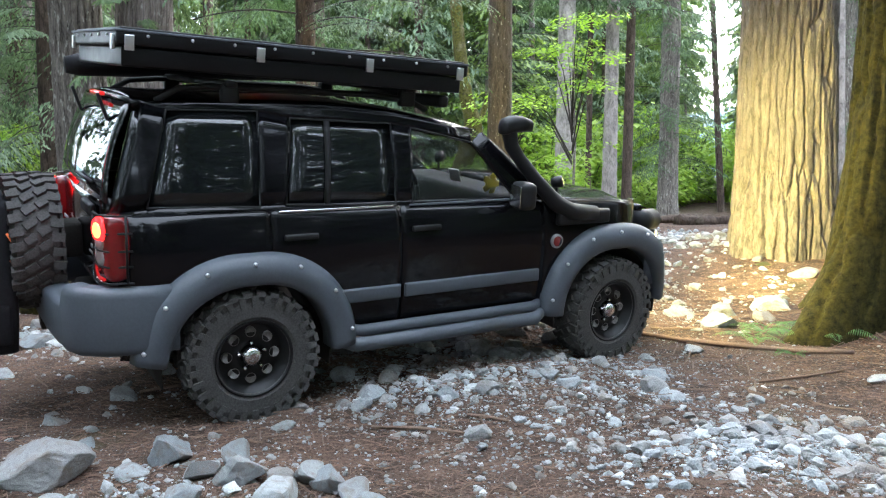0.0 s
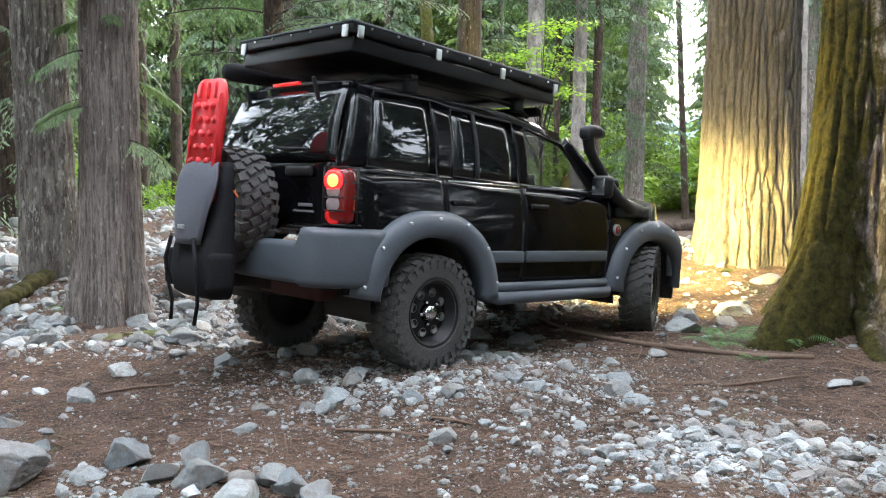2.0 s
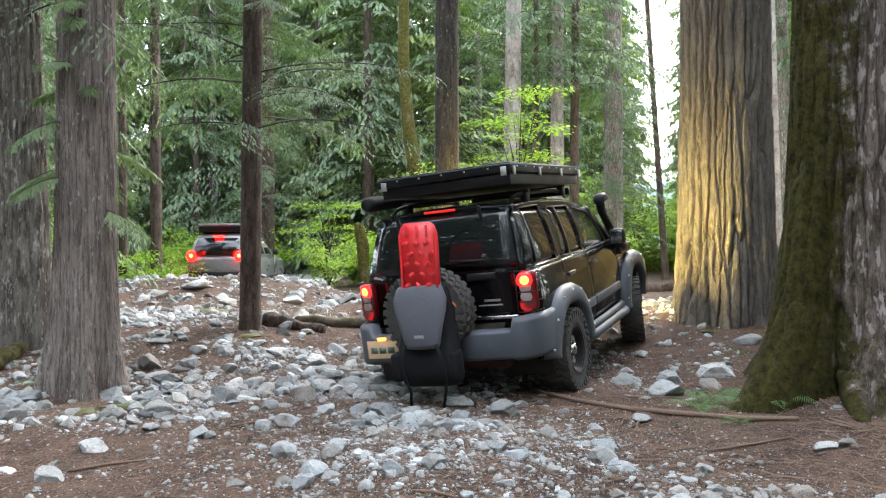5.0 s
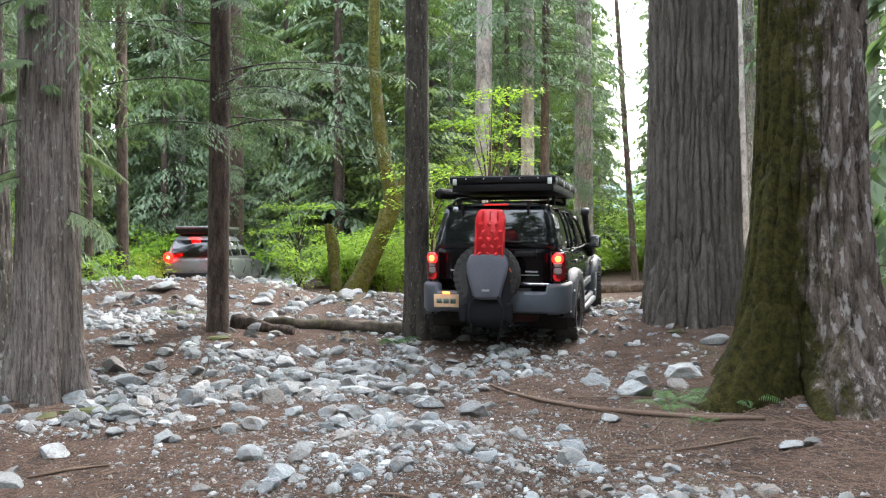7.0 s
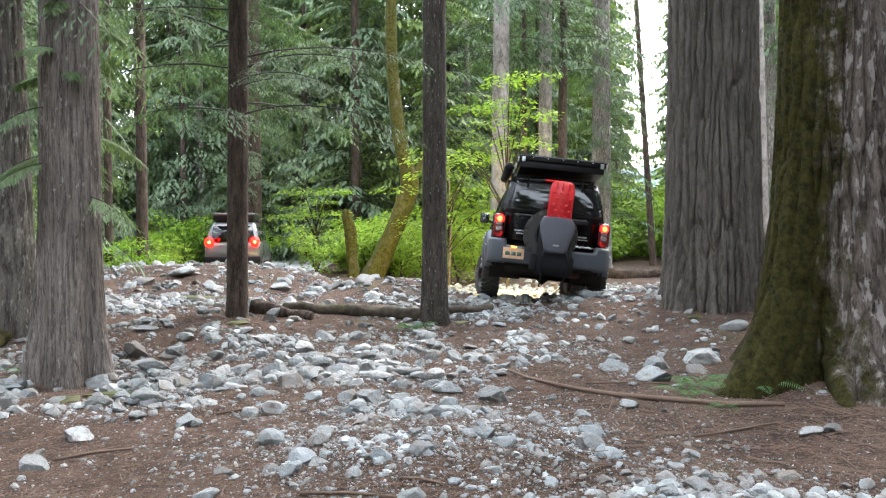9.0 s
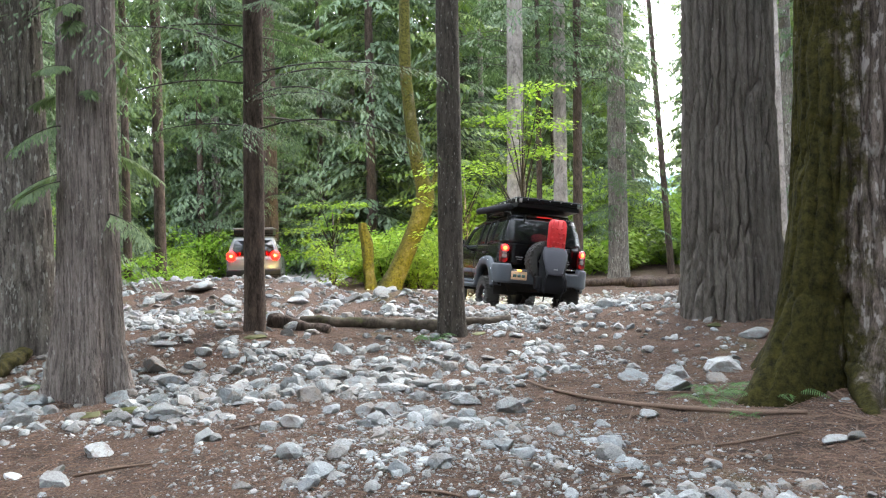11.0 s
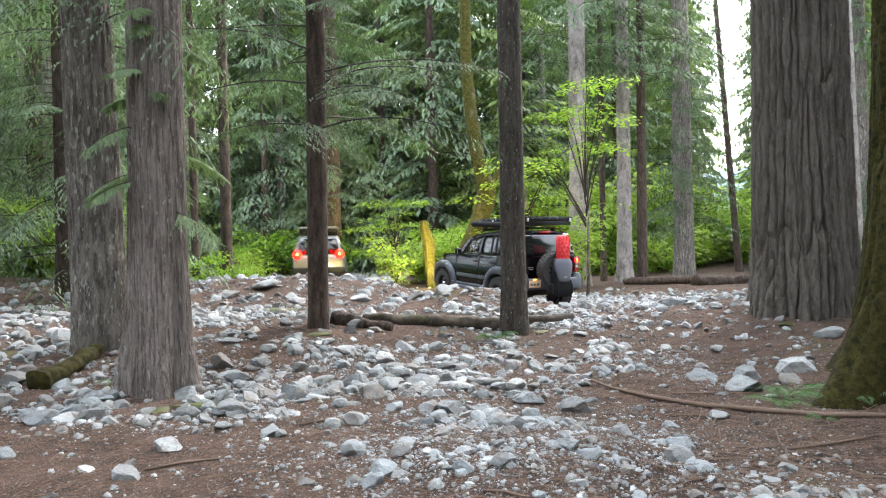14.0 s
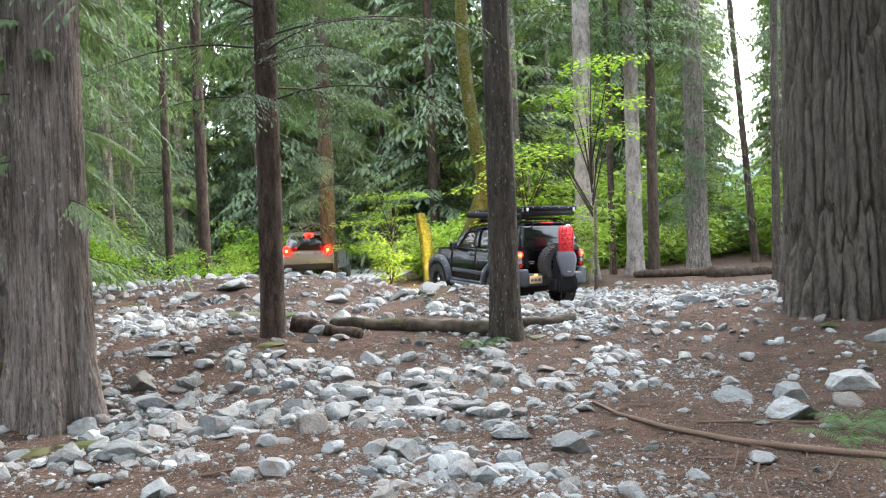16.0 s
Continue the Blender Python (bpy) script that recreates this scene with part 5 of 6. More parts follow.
named_tree(4.0, 28, 0.33, 20, PALE_BARK, "tall pale grey trunk beyond the crest", (0.25, 0), HIGH_CROWN, 0.4, 21)
named_tree(5.93, 30, 0.27, 20, PALE_BARK, "slender pale grey trunk with a dark burl", (0.2, 0), HIGH_CROWN, 1.9, 22)
named_tree(6.64, 30.4, 0.19, 19, DARK_BARK, "slim dark trunk partly clad in moss", (0.25, 0), HIGH_CROWN, 3.0, 23)
named_tree(5.35, 31, 0.12, 18, DARK_BARK, "thin dark trunk among pale ones", (0.1, 0), None, 0, 24)
named_tree(8.85, 33, 0.40, 22, GREY_BARK, "stout grey trunk with drooping branches", (0.1, 0), CROWNS[2], 0.9, 25)
named_tree(12.0, 36, 0.15, 18, DARK_BARK, "thin leaning dark tree against the sky", (-1.2, 0), HIGH_CROWN, 0.7, 26)
named_tree(8.45, 24, 0.115, 17, THIN_BARK, "thin dark tree beside the massive fir", (0.35, 0), None, 0, 27)
named_tree(12.4, 26, 0.12, 17, PALE_BARK, "thin pale leaning trunk", (-0.5, 0), None, 0, 28)
named_tree(14.5, 30, 0.24, 19, GREY_BARK, "mossy grey trunk with branches", (-0.2, 0), CROWNS[2], 2.2, 29)
named_tree(-4.45, 30, 0.27, 20, DARK_BARK, "reddish dark trunk behind the road", (0.1, 0), CROWNS[2], 1.2, 30)
named_tree(-6.3, 20, 0.10, 16, DARK_BARK, "thin dark trunk in the thicket", (0, 0), None, 0, 31)
named_tree(-5.65, 20.4, 0.14, 16, DARK_BARK, "dark trunk in the thicket", (0, 0), HIGH_CROWN, 2.6, 32)
named_tree(-1.25, 40, 0.20, 20, DARK_BARK, "far dark trunk against a gap of sky", (0.2, 0), None, 0, 33)


def maple():
    """The bent maple, clad in moss, and the dead stub beside it."""
    x, y = -0.35, 26.0
    t = tagged(new("maple"), "bent maple trunk thickly clad in yellow-green moss", "tree")
    t.location = (x, y, H(x, y) - 0.15)
    path = [(0, 0, 0, 0.36), (0.45, 0, 0.9, 0.31), (0.95, 0, 2.0, 0.30), (1.28, 0, 2.9, 0.32), (1.30, 0, 3.25, 0.27), (1.06, 0, 3.9, 0.22), (0.90, 0, 5.0, 0.20), (0.72, 0, 7.0, 0.18), (0.75, 0, 10.0, 0.15), (0.9, 0, 14, 0.10)]
    ob = new("trunk", trunk_mesh("trunk", path, MAPLE_BARK, 30, 0.02, 9, 0.3, 41, 70))
    ob.parent = t
    limb = new("limb", trunk_mesh("limb", [(1.25, 0, 3.0, 0.16), (1.6, 0.2, 3.6, 0.10), (2.0, 0.3, 4.8, 0.06)], MAPLE_BARK, 14, 0.01, 6, 0.0, 42, 20))
    limb.parent = t
    s = tagged(new("dead_stub"), "broken mossy stub leaning beside the maple", "tree stump")
    s.location = (-0.78, 25.6, H(-0.78, 25.6) - 0.1)
    o2 = new("trunk", trunk_mesh("trunk", [(0, 0, 0, 0.17), (-0.10, 0, 0.8, 0.15), (-0.12, 0, 1.5, 0.18), (-0.22, 0, 1.9, 0.15), (-0.26, 0, 2.15, 0.12)], MAPLE_BARK, 28, 0.05, 6, 0.3, 43, 40))
    o2.parent = s


maple()

# branches of the nearer trees
add_crown(hemlock, conifer_crown("crown", NEEDLES, rng, 2.4, 11, 2.3, 85, 28, 0.038, 0.30, 11, 0.2, 0.6, slim=0.35))
add_crown(cedar, conifer_crown("crown", CEDAR_SPRAY, rng, 1.7, 3.7, 0.62, 15, 18, 0.050, 0.45, 10, 0.40, 0.9, slim=0.24))
add_crown(cedar, conifer_crown("crown", NEEDLES_BLUE, rng, 5.2, 16, 2.6, 70, 14, 0.08, 0.5, 8))
add_crown(old_tree, conifer_crown("crown", NEEDLES_BLUE, rng, 3.4, 13, 2.6, 75, 18, 0.055, 0.5, 10))
add_crown(fir, conifer_crown("crown", NEEDLES, rng, 9, 24, 4.0, 70, 10, 0.2, 0.35))
add_crown(slim_tree, conifer_crown("crown", NEEDLES, rng, 6.5, 18, 2.4, 60, 12, 0.13, 0.4))
add_crown(mossy_tree, conifer_crown("crown", NEEDLES, rng, 8, 20, 3.5, 60, 10, 0.2, 0.35))


# the woods around: thick on one side and behind, open towards the sky on the other
def woods():
    spots = []
    r = np.random.default_rng(5)

    def clear(x, y):
        if math.hypot(x, y - 5) < 9 and y > -4:
            return False
        if -3.2 < x < 8.6 and 8 < y < 27:
            return False
        if 13 < y < 37 and -0.26 - 2.6 / y < x / y < -0.05:
            return False
        if x > 3 and 20 < y < 43 and 0.12 < x / y < 0.37 or y > 43 and 0.322 < x / y < 0.355:
            return False
        return all(math.hypot(x - a, y - b) > 1.9 for a, b in spots)

    def fill(n, x0, x1, y0, y1, deep, kinds=CROWNS):
        made = 0
        for _ in range(n * 30):
            x, y = r.uniform(x0, x1), r.uniform(y0, y1)
            if made < n and clear(x, y):
                spots.append((x, y))
                c = int(r.integers(0, len(kinds)))
                k = shared_trunk(DARK_BARK if c % 2 else GREY_BARK, "a" if c % 2 else "b", 19, 0.2, 51 + c % 2)
                forest_tree(x, y, kinds[c], k, deep, r.uniform(0, 6.3), r.uniform(0.8, 1.25), "woods around the clearing")
                made += 1
    fill(15, -17, -5.2, 13, 30, "dark green conifer with drooping branches in the thicket")
    fill(38, -24, 5, 36.5, 52, "tall conifer in the woods behind the road", FAR_CROWNS)
    fill(34, 4, 34, 44, 78, "tall conifer far behind the crest", FAR_CROWNS)
    fill(40, 6, 42, 62, 100, "tall conifer on the far side of the meadow", SPARSE_CROWNS)
    fill(12, 13, 30, 14, 44, "conifer at the edge of the meadow", FAR_CROWNS)
    fill(18, -26, -9, -6, 13, "conifer at the side of the clearing", LOW_CROWNS)
    fill(20, 9, 24, -8, 13, "conifer at the side of the clearing", LOW_CROWNS)
    fill(34, -22, 22, -24, -6, "conifer standing behind the clearing", LOW_CROWNS)
    fill(60, -45, 24, 54, 80, "far green conifer deep in the woods", SPARSE_CROWNS)


woods()


def bush(x, y, k, scale, turn, label, group="", flat=1.0):
    b = tagged(new("bush"), label, "bush", group)
    b.location = (x, y, H(x, y) - 0.05)
    for n, me in zip(("leaves", "stem_work"), BUSH[k]):
        ob = new(n, me)
        ob.parent, ob.rotation_euler, ob.scale = b, (0, 0, turn), (scale, scale, scale * flat)
        tagged(ob, kind="stuff")


def bushes():
    r = np.random.default_rng(8)
    for _ in range(13):
        bush(r.uniform(-1.7, 2.8), r.uniform(27.5, 32), int(r.integers(0, 2)), r.uniform(0.8, 1.35), r.uniform(0, 6), "light green leafy bush growing beyond the crest", "bushes beyond the crest")
    for x, y, sc in ((-2.0, 26.2, 0.75), (0.7, 27.6, 0.6), (1.4, 26.5, 0.9), (2.4, 25.9, 1.0), (2.9, 24.6, 0.8), (3.4, 27.0, 1.2)):
        bush(x, y, 1, sc, r.uniform(0, 6), "light green leafy bush around the maple", "bushes around the maple")
    for _ in range(14):
        y = r.uniform(16.5, 25)
        bush(r.uniform(-0.62, -0.36) * y, y, int(r.integers(0, 3)), r.uniform(0.5, 1.1), r.uniform(0, 6), "bright green bush under the conifers", "bushes under the conifers")
    for x, y, sc in ((-5.4, 18.6, 0.55), (-6.0, 19.8, 0.7), (-6.6, 17.6, 0.6), (-7.4, 18.5, 0.8)):
        bush(x, y, 0, sc, r.uniform(0, 6), "bright green bush on the stony bank", "bushes on the bank")
    for x, y, sc in ((-5.9, 24.0, 0.45), (-6.4, 25.2, 0.6), (-8.2, 17.5, 0.8), (-9.4, 18.8, 0.9), (-10.4, 20.5, 1.1), (-8.9, 21.0, 1.0), (-11.5, 22.5, 1.2)):
        bush(x, y, 1, sc, r.uniform(0, 6), "bright yellow-green bush in the thicket", "bushes in the thicket")
    for x, y, sc in ((-4.75, 22.4, 0.34), (-4.2, 22.7, 0.30), (-3.75, 22.3, 0.24)):
        bush(x, y, 0, sc, r.uniform(0, 6), "low green bush on the stony bank", "bushes on the bank")
    for _ in range(42):
        y = r.uniform(36, 52)
        bush(r.uniform(0.10, 0.42) * y, y, 1 + int(r.integers(0, 2)), r.uniform(1.2, 2.2), r.uniform(0, 6), "sunlit yellow-green meadow thicket", "meadow thicket")
    for _ in range(8):
        y = r.uniform(32, 35.5)
        bush(r.uniform(-9, -4.8), y + 2, int(r.integers(0, 2)), r.uniform(0.8, 1.3), r.uniform(0, 6), "green leafy bush beside the road", "roadside bushes")


bushes()


def vine_maple(x, y, z0, z1, reach, label, seed):
    """A slight maple with flat, open layers of pale green leaves."""
    r = np.random.default_rng(seed)
    t = tagged(new("vine_maple"), label, "small tree")
    t.location = (x, y, H(x, y) - 0.05)
    V, F, count = [], [], 0
    for ly in range(16):
        c = np.array([r.normal(0, reach * 0.45), r.normal(0, reach * 0.3), z0 + (z1 - z0) * r.random()])
        n = 90
        ang, dist = r.random(n) * 2 * np.pi, np.sqrt(r.random(n)) * reach * 0.42
        base = c + np.stack([np.cos(ang) * dist * 1.3, np.sin(ang) * dist, -0.25 * dist + 0.05 * r.normal(0, 1, n)], 1)
        al = unit(np.stack([np.cos(ang), np.sin(ang), 0.2 * r.normal(0, 1, n)], 1))
        side = unit(np.cross(al, np.array([0, 0, 1.0]) + 0.6 * (r.random((n, 3)) - 0.5)))
        ln = 0.12 * (0.6 + 0.7 * r.random(n))
        v, f = leaf_quads(base, al, side, ln, ln * 0.85, 0.2 + 0.2 * r.random(n))
        V.append(v)
        F.append(f + count)
        count += len(v)
        part("limb", tube([(0, 0, c[2] * 0.55), (c[0] * 0.5, c[1] * 0.5, c[2] * 0.86), tuple(c)], [0.022, 0.014, 0.005], 5), TWIG, t)
    ob = new("crown", data_mesh("crown", np.vstack(V).tolist(), np.vstack(F).tolist(), BRIGHT, False))
    ob.parent = t
    part("trunk", tube([(0, 0, -0.1), (0.08, 0, z1 * 0.4), (0.0, 0.05, z1 * 0.9)], [0.05, 0.035, 0.012], 8), GREY_BARK, t)


vine_maple(3.6, 23.5, 3.6, 6.2, 1.5, "slight maple with layers of pale green leaves", 61)
vine_maple(2.0, 24.5, 1.6, 4.4, 1.7, "slight maple in yellow-green leaf beyond the crest", 62)
vine_maple(-2.2, 29.0, 1.0, 3.0, 1.3, "slight maple in yellow-green leaf by the road", 63)


def backdrop():
    """Wooded hills far off, distance haze painted into their pale blue-green colour."""
    m, n, l, p = material("distant hills with painted haze")
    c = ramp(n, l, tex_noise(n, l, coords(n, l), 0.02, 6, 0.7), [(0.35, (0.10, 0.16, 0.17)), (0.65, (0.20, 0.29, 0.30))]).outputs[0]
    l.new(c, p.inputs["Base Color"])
    p.inputs["Roughness"].default_value = 1.0
    a = np.linspace(-1.3, 1.3, 90)
    rows = []
    for k in (0.0, 0.3, 0.6, 0.85, 1.0):
        h = (40 + 75 * fbm(a * 5 + 30, a * 0 + 2, 4, 17)) * np.sin(k * np.pi / 2)
        rr = 800 + 200 * k
        rows.append([(rr * math.sin(t), rr * math.cos(t), float(z)) for t, z in zip(a, h)])
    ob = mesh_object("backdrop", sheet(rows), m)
    tagged(ob, "wooded hills far away, painted haze-blue", "hills", kind="structure")


backdrop()


# ---- stones ----
def stone_shape(r, sub, flat=0.65, cuts=14):
    """A worn, angular stone of about unit width."""
    bm = bmesh.new()
    bmesh.ops.create_icosphere(bm, subdivisions=sub, radius=0.5)
    co = np.array([v.co[:] for v in bm.verts])
    for _ in range(cuts):
        nrm = unit(r.normal(0, 1, 3))
        d = 0.24 + 0.17 * r.random()
        over = co @ nrm - d
        co = co - np.outer(np.maximum(over, 0) * 0.97, nrm)
    co = co * (1 + 0.05 * r.normal(0, 1, (len(co), 1)) * (1 if sub < 3 else 0.25))
    co = co * np.array([1.0, 0.62 + 0.3 * r.random(), flat * (0.7 + 0.5 * r.random())])
    for v, c in zip(bm.verts, co):
        v.co = c
    return bm


srng = np.random.default_rng(3)
STONE_MESHES = []
for k in range(10):
    sb = stone_shape(srng, 3)
    sme = bpy.data.meshes.new("stone")
    sb.to_mesh(sme)
    sb.free()
    sme.materials.append(STONE)
    sme.polygons.foreach_set("use_smooth", [True] * len(sme.polygons))
    sme.set_sharp_from_angle(angle=radians(24))
    STONE_MESHES.append(sme)


BOULDERS = []
for k in range(5):
    sb = stone_shape(srng, 5, 0.72, 11)
    for v in sb.verts:
        v.co += v.co.normalized() * (0.030 * noise.noise(v.co * 5 + Vector((k, 0, 0))) + 0.013 * noise.noise(v.co * 15) + 0.006 * noise.noise(v.co * 40))
    sme = bpy.data.meshes.new("boulder")
    sb.to_mesh(sme)
    sb.free()
    sme.materials.append(STONE)
    sme.polygons.foreach_set("use_smooth", [True] * len(sme.polygons))
    BOULDERS.append(sme)


def stone(x, y, size, k=None, turn=None, label="pale grey river stone lying on the soil", sink=0.25, tall=1.0, group="loose stones in the clearing"):
    k = int(srng.integers(0, 10)) if k is None else k
    s = tagged(new("stone", BOULDERS[k % 5] if size > 0.255 and y < 8.5 else STONE_MESHES[k]), label, "stone", group)
    s.location = (x, y, H(x, y) + size * 0.30 * tall * (0.62 - sink))
    s.rotation_euler = (srng.normal(0, 0.15), srng.normal(0, 0.15), srng.uniform(0, 6.3) if turn is None else turn)
    s.scale = (size, size, size * tall)
    return s


def rockiness(x, y):
    """How much of the soil is covered by cobbles."""
    d = mound(x, y, -1.5, 8.4, 2.3, 1.7, 1.2) + mound(x, y, -0.1, 7.4, 1.2, 0.8, 0.9) + mound(x, y, -1.9, 7.2, 1.0, 0.7, 0.5)
    d = d + mound(x, y, 0.45, 5.3, 1.0, 0.75, 0.8) + mound(x, y, 0.3, 6.4, 0.7, 0.7, 0.65) + mound(x, y, 1.65, 3.85, 1.1, 0.45, 1.9)
    d = d + mound(x, y, -1.15, 3.35, 0.75, 0.35, 0.9) + mound(x, y, 1.0, 4.55, 0.6, 0.35, 0.5)
    d = d + 0.95 * step(y, 10.8, 12.2) * (1 - step(y, 17, 26)) * step(-x, -5.5, -3.0) + 1.1 * step(-x, 2.6, 3.6) * step(y, 5.6, 7.5) * (1 - step(y, 12, 16))
    d = d + mound(x, y, 2.6, 7.6, 0.7, 0.6, 0.5) + mound(x, y, 1.6, 10.2, 1.2, 0.8, 0.6) + mound(x, y, 3.0, 12.6, 2.8, 1.2, 1.0) + mound(x, y, 2.0, 9.0, 0.9, 1.5, 0.5)
    track = mound(x, y, 1.6, 7.4, 0.8, 1.6, 0.5)
    return np.clip((d - track) * (0.10 + 1.25 * step(fbm(x * 1.9 + 3, y * 1.9, 3, 21), 0.30, 0.58)) + 0.06, 0.04, 1.0)


# stones that stand out, each by its place
for x, y, s, tall, label in (
        (-1.29, 3.66, 0.26, 1.35, "round white boulder with grey stains"), (-1.76, 3.50, 0.46, 0.9, "broad pale slab of stone"), (-1.62, 3.22, 0.16, 1.0, ""),
        (-0.95, 3.56, 0.20, 1.4, ""), (-1.07, 3.44, 0.19, 1.2, ""), (-0.90, 3.38, 0.26, 1.1, ""), (-0.72, 3.38, 0.18, 1.3, ""), (-0.60, 3.42, 0.23, 0.9, ""), (-0.50, 3.34, 0.22, 1.1, ""), (-0.39, 3.27, 0.20, 1.0, ""), (-0.70, 3.20, 0.24, 1.1, ""), (-0.30, 3.16, 0.19, 1.0, ""), (-1.06, 3.22, 0.20, 1.1, ""),
        (-1.36, 3.46, 0.20, 0.6, ""), (-1.79, 3.95, 0.15, 0.7, ""), (-1.86, 4.20, 0.11, 0.6, ""), (-0.87, 4.22, 0.15, 0.7, ""), (-1.75, 6.18, 0.20, 0.6, ""), (-0.25, 4.24, 0.10, 0.7, ""), (0.16, 3.9, 0.11, 0.9, ""),
        (-0.35, 5.15, 0.22, 0.9, "flat oval grey stone half sunk in gravel"), (0.55, 5.0, 0.13, 0.7, ""), (0.02, 4.95, 0.16, 0.6, ""), (-1.98, 5.62, 0.26, 0.55, "flat pale stone on the duff"),
        (-1.92, 6.65, 0.24, 0.6, ""), (-1.75, 6.95, 0.22, 0.6, ""), (-2.25, 6.9, 0.24, 0.7, ""), (-2.9, 6.55, 0.30, 0.75, "angular pale stone at the foot of the cedar"), (-3.25, 6.5, 0.32, 0.8, ""), (-2.55, 6.75, 0.2, 0.8, ""),
        (-3.9, 6.9, 0.38, 0.8, ""), (-4.3, 8.0, 0.4, 0.8, ""), (-4.5, 9.5, 0.5, 0.8, ""), (0.90, 6.55, 0.28, 0.9, "blue-grey stone beside the track"), (0.55, 6.9, 0.30, 0.8, ""),
        (2.34, 7.02, 0.38, 0.95, "pale boulder beside the mossy tree"), (2.20, 7.72, 0.40, 0.5, ""), (2.58, 7.62, 0.29, 0.95, "dark wet-looking boulder beside the track"), (3.06, 7.72, 0.44, 0.7, ""), (2.84, 7.28, 0.28, 0.7, ""), (1.86, 6.14, 0.22, 0.8, ""), (3.90, 9.0, 0.36, 0.7, ""), (2.12, 6.9, 0.14, 0.6, ""), (2.46, 6.72, 0.13, 0.6, ""), (1.75, 7.35, 0.13, 0.6, ""),
        (2.72, 5.12, 0.23, 0.7, "pale stone near the mossy tree"), (2.90, 5.16, 0.22, 0.7, ""), (1.0, 9.2, 0.26, 0.6, ""), (1.5, 10.6, 0.24, 0.7, ""), (1.9, 10.9, 0.26, 0.7, ""), (4.6, 9.6, 0.34, 0.7, "mossy stone under the fir"),
        (-0.7, 13.9, 0.55, 0.8, "large pale stone on the crest"), (-1.6, 13.6, 0.50, 0.7, ""), (-1.1, 13.1, 0.36, 0.7, ""), (-0.2, 13.3, 0.4, 0.7, ""), (-3.4, 14.6, 0.7, 0.7, "broad pale boulder on the bank"), (-3.9, 14.0, 0.5, 0.6, ""), (-2.6, 13.4, 0.4, 0.7, ""),
        (0.36, 9.3, 0.22, 0.7, ""), (-1.2, 9.0, 0.34, 0.8, ""), (-0.75, 8.3, 0.32, 0.7, ""), (-0.15, 8.6, 0.30, 0.8, ""), (-1.75, 8.9, 0.3, 0.8, ""), (-2.1, 7.9, 0.32, 0.9, ""), (-1.5, 7.6, 0.26, 0.8, ""), (-0.35, 7.9, 0.36, 0.6, ""), (0.25, 7.9, 0.34, 0.6, ""), (0.05, 9.2, 0.30, 0.7, ""), (-0.6, 9.4, 0.32, 0.7, "")):
    stone(x, y, s, tall=tall, **({"label": label} if label else {}))


def graveliness(x, y):
    """Fine gravel lies on the low mound before the track and along the wheel ruts."""
    return np.clip(rockiness(x, y) * 0.7 + mound(x, y, 0.4, 5.2, 1.2, 1.3, 1.3) * (0.3 + 1.2 * fbm(x * 2.1, y * 2.1, 3, 33)) + mound(x, y, 1.7, 3.85, 0.8, 0.35, 1.2), 0.04, 1)


def scatter(n, x0, x1, y0, y1, r, lo, hi, power=1.0, field=rockiness):
    out = []
    while len(out) < n:
        x, y = r.uniform(x0, x1, n), r.uniform(y0, y1, n)
        keep = r.random(n) < field(x, y) ** power
        size = lo + (hi - lo) * r.random(n) ** 3.0
        out += list(zip(x[keep], y[keep], size[keep]))
    return out[:n]


for x, y, s in scatter(215, -3.2, 1.4, 6.3, 10.8, srng, 0.11, 0.34, 1.6):
    stone(float(x), float(y), float(s), tall=float(0.6 + 0.5 * srng.random()))


def cobbles(name, spots, r, sub, label):
    """Stones too many to count, sunk into the soil, in one mesh."""
    kinds = []
    for _ in range(12):
        bm = stone_shape(r, sub, 0.62, 10)
        bm.verts.ensure_lookup_table()
        kinds.append((np.array([v.co[:] for v in bm.verts]), np.array([[v.index for v in f.verts] for f in bm.faces])))
        bm.free()
    V, F, count = [], [], 0
    xs, ys, ss = (np.array([p[i] for p in spots]) for i in range(3))
    zs = ground_height(xs, ys)
    for x, y, s, z in zip(xs, ys, ss, zs):
        co, fa = kinds[int(r.integers(0, 12))]
        m = np.array(Euler((r.normal(0, 0.3), r.normal(0, 0.3), r.uniform(0, 6.3))).to_matrix())
        V.append((co * s) @ m.T + (x, y, z + s * (0.16 * r.random() - 0.07)))
        F.append(fa + count)
        count += len(co)
    ob = new(name, data_mesh(name, np.vstack(V).tolist(), np.vstack(F).tolist(), STONE, False))
    return tagged(ob, label, "stones", kind="stuff")


HX, HY = 1.68, 3.86


def heap(x, y):
    return np.clip(mound(x, y, HX, HY, 0.75, 0.30, 1.0), 0, 1)


def beyond(x, y):
    """Pale stones strewn on the flat past the crest."""
    return np.clip(0.15 + 0.9 * fbm(x * 0.8, y * 0.8, 3, 44) * (1 - step(y, 20, 25)), 0.04, 1)


cobbles("river_cobbles", scatter(260, 1.3, 3.8, 7.8, 12.2, srng, 0.06, 0.22, 1.0, lambda x, y: 0 * x + 0.5) + scatter(2000, -3.7, 1.9, 4.0, 12.3, srng, 0.06, 0.24, 1.5) + scatter(1100, -6, 6, 3.0, 16, srng, 0.05, 0.20, 1.0) + scatter(1000, -7.5, -2.8, 5.6, 13, srng, 0.08, 0.30, 1.0), srng, 2, "pale grey and bluish river cobbles covering the soil")
cobbles("small_cobbles", scatter(7000, -3.8, 2.4, 3.2, 12.5, srng, 0.025, 0.09, 1.1, graveliness) + scatter(3000, -6, 6, 3, 16, srng, 0.03, 0.09, 1.0), srng, 1, "small pale cobbles wedged between larger ones")
